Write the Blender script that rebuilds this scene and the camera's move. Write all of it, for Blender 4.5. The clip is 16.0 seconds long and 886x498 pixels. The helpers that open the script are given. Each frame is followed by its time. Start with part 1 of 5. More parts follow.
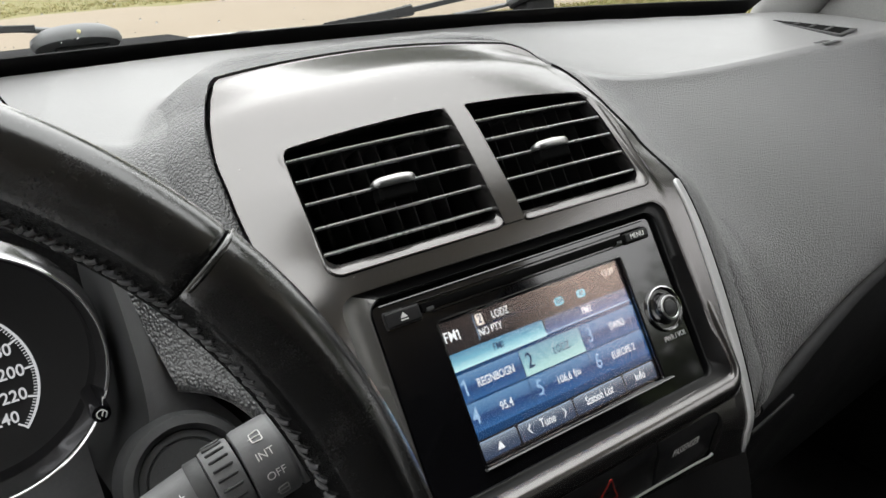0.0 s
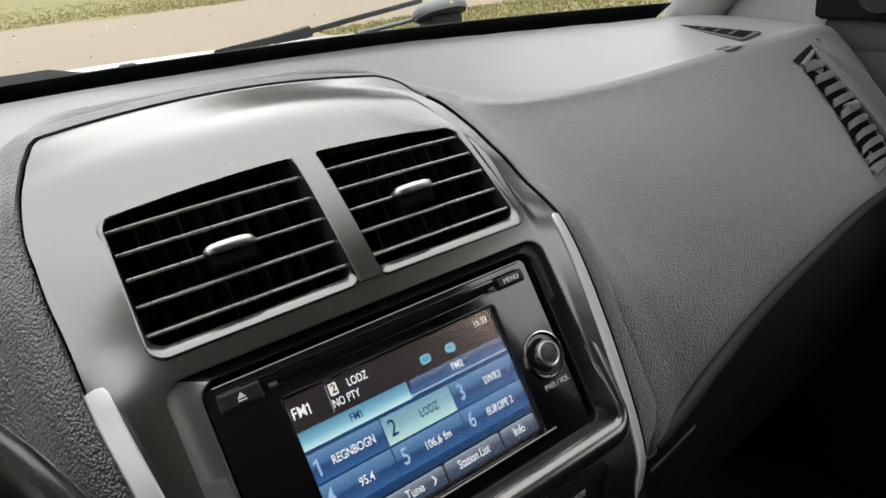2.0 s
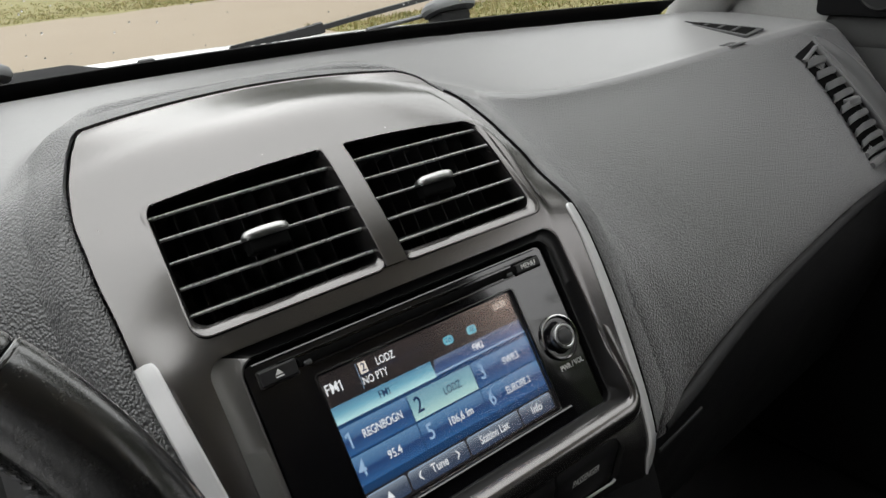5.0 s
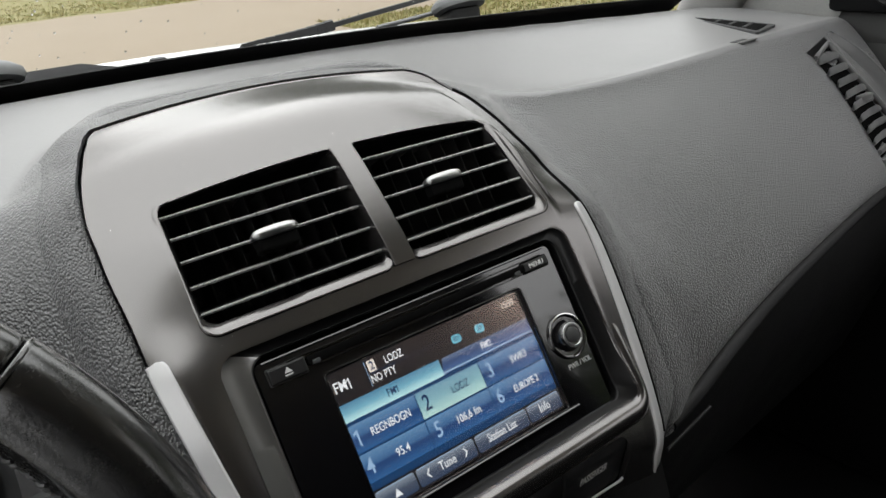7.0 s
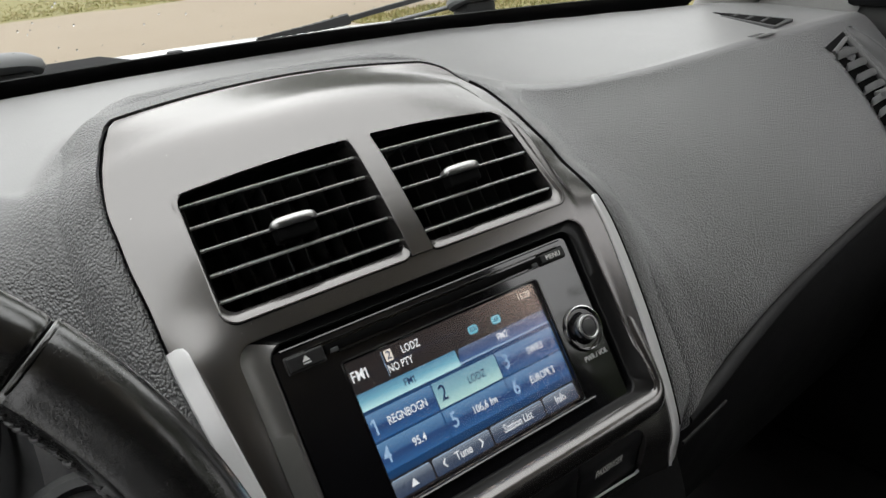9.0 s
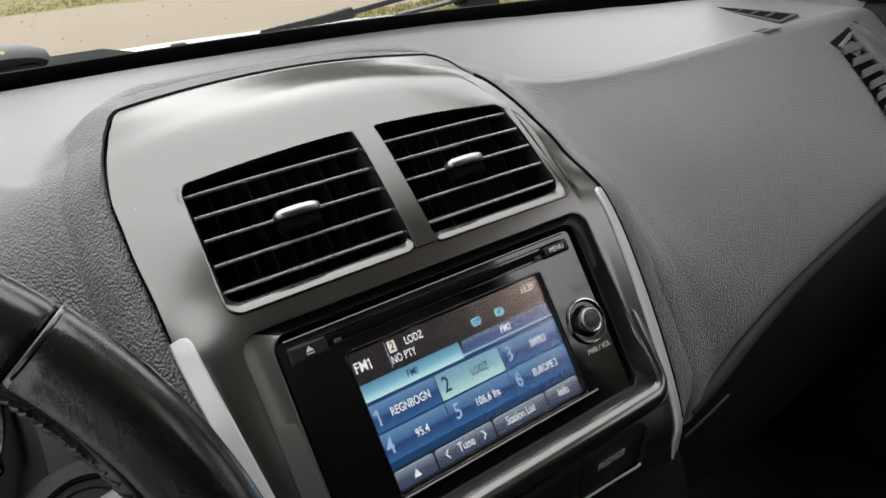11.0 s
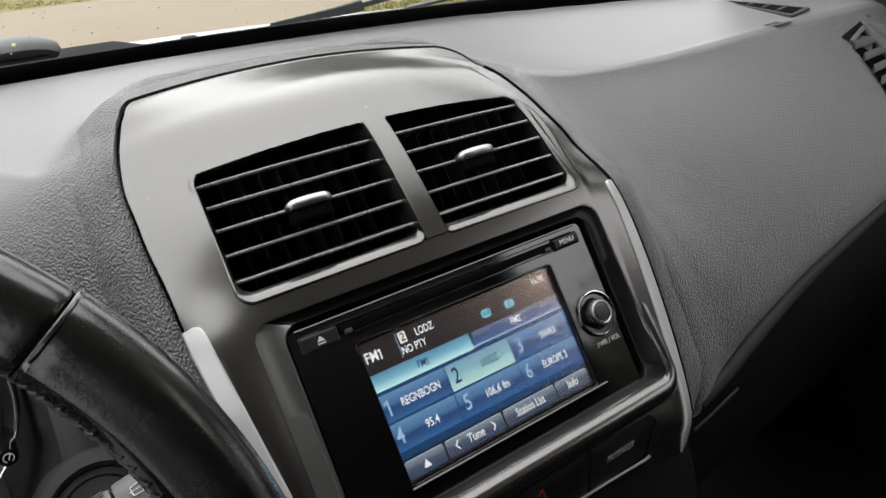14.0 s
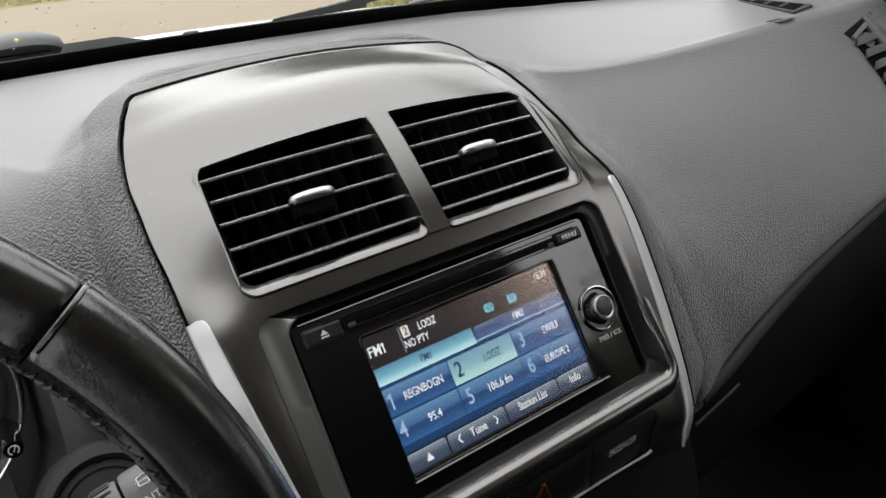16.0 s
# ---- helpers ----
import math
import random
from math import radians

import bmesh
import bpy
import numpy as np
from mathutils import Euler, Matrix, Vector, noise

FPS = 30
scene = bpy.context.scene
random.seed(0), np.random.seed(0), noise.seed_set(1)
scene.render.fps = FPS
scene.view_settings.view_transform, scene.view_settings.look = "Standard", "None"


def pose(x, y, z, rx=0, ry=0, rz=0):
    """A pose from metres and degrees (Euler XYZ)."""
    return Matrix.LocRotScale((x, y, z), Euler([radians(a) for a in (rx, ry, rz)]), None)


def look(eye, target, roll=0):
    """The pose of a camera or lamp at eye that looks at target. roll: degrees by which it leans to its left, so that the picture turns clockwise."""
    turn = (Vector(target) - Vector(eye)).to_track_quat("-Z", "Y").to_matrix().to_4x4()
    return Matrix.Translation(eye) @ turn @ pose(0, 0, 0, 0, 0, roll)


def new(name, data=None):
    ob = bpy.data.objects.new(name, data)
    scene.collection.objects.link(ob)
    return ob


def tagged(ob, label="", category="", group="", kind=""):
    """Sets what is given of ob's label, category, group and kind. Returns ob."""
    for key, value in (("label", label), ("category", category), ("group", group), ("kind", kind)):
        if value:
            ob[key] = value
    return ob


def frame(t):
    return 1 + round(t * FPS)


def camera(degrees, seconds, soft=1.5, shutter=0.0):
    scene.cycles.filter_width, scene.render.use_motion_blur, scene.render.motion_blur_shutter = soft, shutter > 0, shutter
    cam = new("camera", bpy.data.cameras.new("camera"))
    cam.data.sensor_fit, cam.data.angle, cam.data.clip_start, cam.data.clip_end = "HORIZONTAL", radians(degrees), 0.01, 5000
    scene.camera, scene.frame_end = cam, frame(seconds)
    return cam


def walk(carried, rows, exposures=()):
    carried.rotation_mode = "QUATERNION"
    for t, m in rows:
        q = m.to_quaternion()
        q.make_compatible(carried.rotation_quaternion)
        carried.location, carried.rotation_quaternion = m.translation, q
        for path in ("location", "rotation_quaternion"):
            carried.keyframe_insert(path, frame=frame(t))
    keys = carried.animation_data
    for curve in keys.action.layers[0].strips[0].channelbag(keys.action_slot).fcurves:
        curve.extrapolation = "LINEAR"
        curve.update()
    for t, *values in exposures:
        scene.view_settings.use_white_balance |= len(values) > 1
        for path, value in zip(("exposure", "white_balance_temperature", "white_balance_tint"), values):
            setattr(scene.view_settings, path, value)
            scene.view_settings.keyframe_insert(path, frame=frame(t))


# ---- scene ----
import functools

cam = camera(60.6, 16.0)
PATH = [
    (0, (-0.2585, -0.29, 1.1907), (0.26, 0.4709, 0.8007), -1.89),
    (0.5, (-0.2495, -0.2959, 1.2002), (0.2646, 0.4701, 0.8142), -3.57),
    (1, (-0.2515, -0.2911, 1.1984), (0.259, 0.4753, 0.8085), -3.66),
    (1.5, (-0.2165, -0.2922, 1.2061), (0.313, 0.4644, 0.8224), -4.56),
    (2, (-0.1885, -0.2932, 1.2044), (0.371, 0.437, 0.8124), -3.97),
    (2.5, (-0.1985, -0.2992, 1.2082), (0.3695, 0.4243, 0.8157), -4.07),
    (3, (-0.2005, -0.2992, 1.2082), (0.369, 0.4222, 0.814), -3.91),
    (3.5, (-0.2065, -0.2971, 1.2057), (0.361, 0.4249, 0.81), -3.76),
    (6, (-0.2125, -0.3048, 1.2105), (0.34, 0.4273, 0.812), -4.16),
    (6.5, (-0.2115, -0.3039, 1.21), (0.3377, 0.4298, 0.8099), -4.16),
    (7, (-0.2115, -0.3042, 1.2113), (0.3344, 0.4313, 0.8101), -4.27),
    (7.5, (-0.2125, -0.3045, 1.2091), (0.3309, 0.4332, 0.8083), -4.26),
    (8, (-0.2125, -0.3039, 1.21), (0.3272, 0.4357, 0.8079), -4.27),
    (8.5, (-0.2135, -0.3036, 1.2086), (0.3231, 0.4382, 0.8064), -4.38),
    (9, (-0.2155, -0.3036, 1.2086), (0.3175, 0.4399, 0.8047), -4.29),
    (11.5, (-0.2175, -0.3038, 1.2064), (0.3105, 0.4404, 0.7973), -4.12),
    (12, (-0.2195, -0.3038, 1.2064), (0.3066, 0.4417, 0.7971), -4.19),
    (12.5, (-0.2185, -0.3038, 1.2064), (0.3051, 0.443, 0.7963), -4.17),
    (13, (-0.2175, -0.3047, 1.2069), (0.3049, 0.4425, 0.796), -4.1),
    (13.5, (-0.2195, -0.3047, 1.2069), (0.303, 0.4418, 0.7947), -4.09),
    (14, (-0.2195, -0.3035, 1.205), (0.3007, 0.4436, 0.7912), -4.06),
    (14.5, (-0.2215, -0.3037, 1.2027), (0.2985, 0.444, 0.7898), -4.07),
    (15, (-0.2225, -0.304, 1.2041), (0.2969, 0.4427, 0.7888), -3.97),
    (15.5, (-0.2205, -0.3052, 1.206), (0.298, 0.4413, 0.7891), -3.89),
    (16, (-0.2215, -0.304, 1.2041), (0.297, 0.4425, 0.7872), -3.99),
]
walk(cam, [(t, look(eye, target, roll)) for t, eye, target, roll in PATH], [(0.0, 1.98), (1.0, 1.71), (1.5, 1.62), (2.0, 1.83), (3.5, 1.6), (6.0, 1.64), (9.0, 1.68), (16.0, 1.74)])

# ---- world, sun and exposure: an overcast afternoon ----
world = bpy.data.worlds.new("overcast_sky")
scene.world = world
world.use_nodes = True
wn, wl = world.node_tree.nodes, world.node_tree.links
wn.clear()
sky = wn.new("ShaderNodeTexSky")
sky.sky_type, sky.sun_disc = "NISHITA", False
sky.sun_elevation, sky.sun_rotation = radians(36), radians(25)
sky.air_density, sky.dust_density, sky.ozone_density = 1.0, 4.0, 1.0
grey = wn.new("ShaderNodeHueSaturation")
grey.inputs["Saturation"].default_value = 0.06
back = wn.new("ShaderNodeBackground")
back.inputs["Strength"].default_value = 0.15
wout = wn.new("ShaderNodeOutputWorld")
cloud = wn.new("ShaderNodeMix")  # an even layer of cloud over the sky
cloud.data_type = "RGBA"
cloud.inputs[0].default_value = 0.93
heading, height, veil = wn.new("ShaderNodeTexCoord"), wn.new("ShaderNodeSeparateXYZ"), wn.new("ShaderNodeMapRange")
veil.inputs["To Min"].default_value, veil.inputs["To Max"].default_value = 2.1, 5.6  # overcast: dimmer towards the horizon
wl.new(heading.outputs["Generated"], height.inputs[0])
wl.new(height.outputs["Z"], veil.inputs["Value"])
wl.new(veil.outputs[0], cloud.inputs[7])
wl.new(sky.outputs[0], grey.inputs["Color"])
wl.new(grey.outputs[0], cloud.inputs[6])
wl.new(cloud.outputs[2], back.inputs["Color"])
wl.new(back.outputs[0], wout.inputs["Surface"])
sun = new("sun", bpy.data.lights.new("sun", "SUN"))
sun.data.energy, sun.data.angle, sun.data.color = 0.15, radians(110), (1.0, 0.985, 0.965)
sun.matrix_world = look((4, 8.6, 7), (0, 0, 0))


# ---- materials ----
def shader(name):
    m = bpy.data.materials.new(name)
    m.use_nodes = True
    return m, m.node_tree.nodes, m.node_tree.links, m.node_tree.nodes["Principled BSDF"]


def surface(name, colour, rough, metal=0.0, vary=0.12, blotch=18.0, grain=None, rough_vary=0.08, coat=0.0, coat_rough=0.05, specular=0.5, dust=0.0, dusty=False):
    """A plain finish: slow blotches and fine dust in colour and gloss; grain is (kind, size in metres, depth in metres); dusty faces keep only as much grain as they are marked with."""
    m, n, l, b = shader(name)
    where = n.new("ShaderNodeTexCoord")
    slow, fine = n.new("ShaderNodeTexNoise"), n.new("ShaderNodeTexNoise")
    slow.inputs["Scale"].default_value, slow.inputs["Detail"].default_value = blotch, 3
    fine.inputs["Scale"].default_value, fine.inputs["Detail"].default_value = blotch * 25, 2
    both = n.new("ShaderNodeMath")
    both.operation = "ADD"
    l.new(where.outputs["Object"], slow.inputs["Vector"])
    l.new(where.outputs["Object"], fine.inputs["Vector"])
    l.new(slow.outputs["Fac"], both.inputs[0])
    l.new(fine.outputs["Fac"], both.inputs[1])
    mix = n.new("ShaderNodeMapRange")
    mix.inputs["From Min"].default_value, mix.inputs["From Max"].default_value = 0.6, 1.4
    mix.inputs["To Min"].default_value, mix.inputs["To Max"].default_value = 1 - vary, 1 + vary
    l.new(both.outputs[0], mix.inputs["Value"])
    tint = n.new("ShaderNodeVectorMath")
    tint.operation = "SCALE"
    tint.inputs[0].default_value = colour
    l.new(mix.outputs[0], tint.inputs["Scale"])
    l.new(tint.outputs[0], b.inputs["Base Color"])
    gloss = n.new("ShaderNodeMapRange")
    gloss.inputs["From Min"].default_value, gloss.inputs["From Max"].default_value = 0.6, 1.4
    gloss.inputs["To Min"].default_value, gloss.inputs["To Max"].default_value = max(rough - rough_vary, 0.02), rough + rough_vary
    l.new(both.outputs[0], gloss.inputs["Value"])
    l.new(gloss.outputs[0], b.inputs["Roughness"])
    b.inputs["Metallic"].default_value = metal
    b.inputs["Coat Weight"].default_value = coat
    b.inputs["Coat Roughness"].default_value = coat_rough
    b.inputs["Specular IOR Level"].default_value = specular
    b.inputs["Sheen Weight"].default_value, b.inputs["Sheen Roughness"].default_value = dust, 0.45
    if grain:
        kind, size, depth = grain
        bump = n.new("ShaderNodeBump")
        bump.inputs["Strength"].default_value, bump.inputs["Distance"].default_value = 1.0, depth
        if kind == "pebble":
            bend = n.new("ShaderNodeTexNoise")
            bend.inputs["Scale"].default_value = 0.35 / size
            push = n.new("ShaderNodeVectorMath")
            push.operation = "MULTIPLY_ADD"
            push.inputs[1].default_value = (size * 0.75,) * 3
            cell = n.new("ShaderNodeTexVoronoi")
            cell.feature = "F1"
            cell.inputs["Scale"].default_value = 1 / size
            cap = n.new("ShaderNodeMapRange")
            cap.inputs["From Min"].default_value, cap.inputs["From Max"].default_value = 0.75, 0.15
            l.new(where.outputs["Object"], bend.inputs["Vector"])
            l.new(bend.outputs["Color"], push.inputs[0])
            l.new(where.outputs["Object"], push.inputs[2])
            stretch = n.new("ShaderNodeVectorMath")
            stretch.operation = "MULTIPLY"
            stretch.inputs[1].default_value = (1.1, 0.8, 0.8)
            l.new(push.outputs[0], stretch.inputs[0])
            l.new(stretch.outputs[0], cell.inputs["Vector"])
            l.new(cell.outputs["Distance"], cap.inputs["Value"])
            l.new(cap.outputs[0], bump.inputs["Height"])
            valley_tone = n.new("ShaderNodeMapRange")  # the colour is darker in the valleys of the grain
            valley_tone.inputs["To Min"].default_value, valley_tone.inputs["To Max"].default_value = 0.5, 1.15
            # random tone times valley tone
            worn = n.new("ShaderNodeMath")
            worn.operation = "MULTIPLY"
            l.new(cap.outputs[0], valley_tone.inputs["Value"])
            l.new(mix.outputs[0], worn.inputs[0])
            l.new(valley_tone.outputs[0], worn.inputs[1])
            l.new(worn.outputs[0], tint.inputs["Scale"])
            if dusty:
                left = n.new("ShaderNodeAttribute")
                left.attribute_name = "grain_left"
                l.new(left.outputs["Fac"], bump.inputs["Strength"])
        else:
            tex = n.new("ShaderNodeTexNoise")
            tex.inputs["Scale"].default_value, tex.inputs["Detail"].default_value = 1 / size, 4
            l.new(where.outputs["Object"], tex.inputs["Vector"])
            l.new(tex.outputs["Fac"], bump.inputs["Height"])
        l.new(bump.outputs[0], b.inputs["Normal"])
    return m


def glow(name, colour, strength, rough=0.25):
    m, n, l, b = shader(name)
    b.inputs["Base Color"].default_value = (0.01, 0.01, 0.012, 1)
    b.inputs["Roughness"].default_value, b.inputs["Specular IOR Level"].default_value = rough, 0.6
    b.inputs["Emission Color"].default_value = (*colour, 1)
    b.inputs["Emission Strength"].default_value = strength
    return m


def glow_fade(name, stops, strength):
    """A lit tile of the display whose colour runs from its foot (0) to its top (1) through the stops."""
    m, n, l, b = shader(name)
    where, split, ramp = n.new("ShaderNodeTexCoord"), n.new("ShaderNodeSeparateXYZ"), n.new("ShaderNodeValToRGB")
    l.new(where.outputs["Generated"], split.inputs[0])
    l.new(split.outputs["Z"], ramp.inputs["Fac"])
    marks = ramp.color_ramp.elements
    while len(marks) < len(stops):
        marks.new(0.5)
    for mark, (at, colour) in zip(marks, stops):
        mark.position, mark.color = at, (*colour, 1)
    l.new(ramp.outputs["Color"], b.inputs["Emission Color"])
    b.inputs["Base Color"].default_value = (0.01, 0.01, 0.012, 1)
    b.inputs["Roughness"].default_value, b.inputs["Specular IOR Level"].default_value = 0.25, 0.6
    b.inputs["Emission Strength"].default_value = strength
    return m


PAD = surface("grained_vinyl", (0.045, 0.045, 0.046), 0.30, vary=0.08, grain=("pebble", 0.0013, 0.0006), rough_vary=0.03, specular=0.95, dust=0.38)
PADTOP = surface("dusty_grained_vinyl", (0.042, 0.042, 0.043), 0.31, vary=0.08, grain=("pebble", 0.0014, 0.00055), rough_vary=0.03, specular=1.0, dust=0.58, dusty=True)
SMOOTH = surface("moulded_plastic", (0.06, 0.061, 0.062), 0.5, grain=("noise", 0.0009, 0.00012))
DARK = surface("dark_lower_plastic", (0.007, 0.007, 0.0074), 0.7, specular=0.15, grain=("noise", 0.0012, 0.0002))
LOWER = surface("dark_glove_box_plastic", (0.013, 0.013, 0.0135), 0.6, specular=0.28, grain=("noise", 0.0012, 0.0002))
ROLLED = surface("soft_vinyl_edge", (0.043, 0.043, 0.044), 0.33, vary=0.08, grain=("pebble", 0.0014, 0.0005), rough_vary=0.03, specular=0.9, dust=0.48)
VANE = surface("vane_dark_grey", (0.05, 0.05, 0.05), 0.5)
SATIN = surface("satin_grey_metallic", (0.190, 0.183, 0.180), 0.225, metal=0.92, vary=0.02, blotch=9, rough_vary=0.012, coat=0.25, coat_rough=0.10)
SATINWALL = surface("satin_grey_frame", (0.25, 0.245, 0.24), 0.42, metal=0.9, vary=0.03, blotch=9, rough_vary=0.02)
SILVER = surface("bright_silver_paint", (0.70, 0.70, 0.70), 0.24, metal=0.1, vary=0.015, blotch=9, rough_vary=0.01, coat=0.3)
RINGSILVER = surface("dull_silver_ring", (0.5, 0.5, 0.5), 0.3, metal=0.95, vary=0.03, rough_vary=0.03)
RINGDARK = surface("dark_chrome_ring", (0.30, 0.30, 0.305), 0.16, metal=0.95, vary=0.05, rough_vary=0.05)
CHROME = surface("chrome", (0.8, 0.8, 0.8), 0.09, metal=1.0, vary=0.03, rough_vary=0.03)
PIANO = surface("gloss_black", (0.005, 0.005, 0.006), 0.09, vary=0.3, rough_vary=0.03, coat=0.8, specular=0.9)
BLACK = surface("vent_black", (0.009, 0.009, 0.009), 0.42, specular=0.4)
WALLBLACK = surface("satin_black", (0.006, 0.006, 0.0065), 0.38, vary=0.2, specular=0.35)
SWITCHBLACK = surface("switch_black", (0.020, 0.020, 0.021), 0.42, vary=0.15, specular=0.4, grain=("noise", 0.0008, 0.00006))
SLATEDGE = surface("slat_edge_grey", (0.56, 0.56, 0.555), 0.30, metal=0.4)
VENTGREY = surface("smooth_grey_vent_plastic", (0.10, 0.10, 0.101), 0.36, specular=1.0, dust=0.5, grain=("noise", 0.0012, 0.0001))
EMBOSS = surface("embossed_vinyl", (0.055, 0.055, 0.055), 0.5)
SLAT = surface("slat_dark_grey", (0.07, 0.07, 0.07), 0.28)
LEATHER = surface("black_leather", (0.010, 0.010, 0.010), 0.24, vary=0.25, blotch=70, grain=("noise", 0.0012, 0.00007), rough_vary=0.07, specular=1.0, coat=0.7, coat_rough=0.14)
THREAD = surface("dark_thread", (0.075, 0.075, 0.077), 0.45)
STALK = surface("stalk_grey_plastic", (0.15, 0.151, 0.153), 0.42, grain=("noise", 0.0008, 0.0001))
GAP = surface("shadow_gap_rubber", (0.004, 0.004, 0.004), 0.8, specular=0.05)
PRINT = surface("printed_marks", (0.82, 0.82, 0.8), 0.6)
DIMPRINT = surface("dim_printed_marks", (0.34, 0.34, 0.33), 0.6)
RED = surface("red_print", (0.45, 0.03, 0.02), 0.5)
DIAL = surface("dial_black", (0.035, 0.035, 0.036), 0.6)
# faint glow added to the dial print; its backlight is assumed
DIALPRINT = glow("dial_white_glow", (0.85, 0.86, 0.88), 0.16)
SHROUD = surface("shroud_plastic", (0.12, 0.12, 0.122), 0.40, specular=0.8, grain=("noise", 0.0009, 0.00012))
DOORGREY = surface("door_grey_plastic", (0.075, 0.075, 0.074), 0.75, specular=0.2, grain=("noise", 0.001, 0.0002))
PILLAR = surface("light_grey_trim", (0.37, 0.37, 0.358), 0.7, grain=("noise", 0.001, 0.0002))
RUBBER = surface("wiper_black", (0.018, 0.018, 0.019), 0.5)
COWLBLACK = surface("cowl_black", (0.012, 0.012, 0.013), 0.75, specular=0.12)
GREYPLASTIC = surface("weathered_grey_plastic", (0.24, 0.243, 0.247), 0.6)
GLINT = surface("nozzle_glint_yellow", (0.75, 0.68, 0.35), 0.4)
WHITE = surface("white_car_paint", (0.8, 0.8, 0.78), 0.25, vary=0.03, coat=0.6)
CLOTH = surface("grey_lining", (0.64, 0.64, 0.625), 0.9, grain=("noise", 0.002, 0.0004))


# ---- building helpers ----
def thing(name, label, category, m=None, group="", kind=""):
    ob = new(name)
    ob.empty_display_size = 0.02
    if m is not None:
        ob.matrix_world = m
    return tagged(ob, label, category, group, kind)


def mesh_of(bm, name, angle=40):
    me = bpy.data.meshes.new(name)
    bmesh.ops.recalc_face_normals(bm, faces=bm.faces)
    bm.to_mesh(me)
    bm.free()
    for p in me.polygons:
        p.use_smooth = True
    me.set_sharp_from_angle(angle=radians(angle))
    return me


def part(name, bm, material, parent=None, label="", angle=40):
    me = mesh_of(bm, name, angle)
    me.materials.append(material)
    ob = new(name, me)
    if parent is not None:
        ob.parent = parent
    return tagged(ob, label)


def spline(points, count):
    """A smooth line through the points, evenly stepped in the points' own parameter."""
    p = np.array(points, float)
    n = len(p)
    out = []
    for s in np.linspace(0, n - 1, count):
        i = min(int(s), n - 2)
        f = s - i
        a, b, c, d = p[max(i - 1, 0)], p[i], p[i + 1], p[min(i + 2, n - 1)]
        out.append(0.5 * (2 * b + (c - a) * f + (2 * a - 5 * b + 4 * c - d) * f ** 2 + (3 * b - a - 3 * c + d) * f ** 3))
    return np.array(out)


def sheet(grid, closed_rows=False, bm=None):
    """A skin over a grid of places."""
    bm = bm or bmesh.new()
    vs = [[bm.verts.new(p) for p in row] for row in grid]
    rows, cols = len(vs), len(vs[0])
    for i in range(rows - 1):
        for j in range(cols if closed_rows else cols - 1):
            k = (j + 1) % cols
            bm.faces.new((vs[i][j], vs[i][k], vs[i + 1][k], vs[i + 1][j]))
    return bm


def slab(front, back):
    """A closed solid between two grids of the same size."""
    bm = bmesh.new()
    f = [[bm.verts.new(p) for p in row] for row in front]
    b = [[bm.verts.new(p) for p in row] for row in back]
    r, c = len(f), len(f[0])
    for i in range(r - 1):
        for j in range(c - 1):
            bm.faces.new((f[i][j], f[i][j + 1], f[i + 1][j + 1], f[i + 1][j]))
            bm.faces.new((b[i][j], b[i + 1][j], b[i + 1][j + 1], b[i][j + 1]))
    for i in range(r - 1):
        for j in (0, c - 1):
            bm.faces.new((f[i][j], f[i + 1][j], b[i + 1][j], b[i][j]))
    for j in range(c - 1):
        for i in (0, r - 1):
            bm.faces.new((f[i][j], f[i][j + 1], b[i][j + 1], b[i][j]))
    return bm


def sweep(path, profile, ref, closed=False, caps=True, bm=None):
    """A profile of (sideways, along ref) carried along a path."""
    bm = bm or bmesh.new()
    p = np.array(path, float)
    n = len(p)
    rings = []
    for i in range(n):
        a, b = (p[(i - 1) % n], p[(i + 1) % n]) if closed else (p[max(i - 1, 0)], p[min(i + 1, n - 1)])
        t = Vector(b - a).normalized()
        r = Vector(ref[i] if isinstance(ref, (list, np.ndarray)) else ref)
        up = (r - t * r.dot(t)).normalized()
        side = t.cross(up)
        rings.append([bm.verts.new(Vector(p[i]) + side * u + up * w) for u, w in profile])
    m = len(profile)
    for i in range(n if closed else n - 1):
        for j in range(m):
            a, b = rings[i], rings[(i + 1) % n]
            bm.faces.new((a[j], a[(j + 1) % m], b[(j + 1) % m], b[j]))
    if caps and not closed:
        bm.faces.new(rings[0])
        bm.faces.new(rings[-1][::-1])
    return bm


def oval(a, b, n=12):
    return [(a * math.cos(2 * math.pi * i / n), b * math.sin(2 * math.pi * i / n)) for i in range(n)]


def block(size, at=(0, 0, 0), bevel=0.001, turn=None, segments=2, bm=None):
    """A box with rounded edges."""
    own = bmesh.new()
    bmesh.ops.create_cube(own, size=1)
    bmesh.ops.scale(own, vec=size, verts=own.verts)
    if bevel:
        bmesh.ops.bevel(own, geom=own.edges[:], offset=bevel, segments=segments, affect="EDGES", profile=0.5)
    m = Matrix.Translation(at) @ (turn or Matrix.Identity(4))
    bmesh.ops.transform(own, matrix=m, verts=own.verts)
    if bm is None:
        return own
    me = bpy.data.meshes.new("joined")
    own.to_mesh(me)
    own.free()
    bm.from_mesh(me)
    bpy.data.meshes.remove(me)
    return bm


def lathe(profile, steps=48, m=None):
    """A turned body: (radius, height) spun about z, then placed by m."""
    bm = bmesh.new()
    grid = []
    for r, h in profile:
        grid.append([(max(r, 1e-5) * math.cos(2 * math.pi * i / steps), max(r, 1e-5) * math.sin(2 * math.pi * i / steps), h) for i in range(steps)])
    sheet(grid, closed_rows=True, bm=bm)
    bmesh.ops.remove_doubles(bm, verts=bm.verts, dist=2e-5)
    if m is not None:
        bmesh.ops.transform(bm, matrix=m, verts=bm.verts)
    return bm


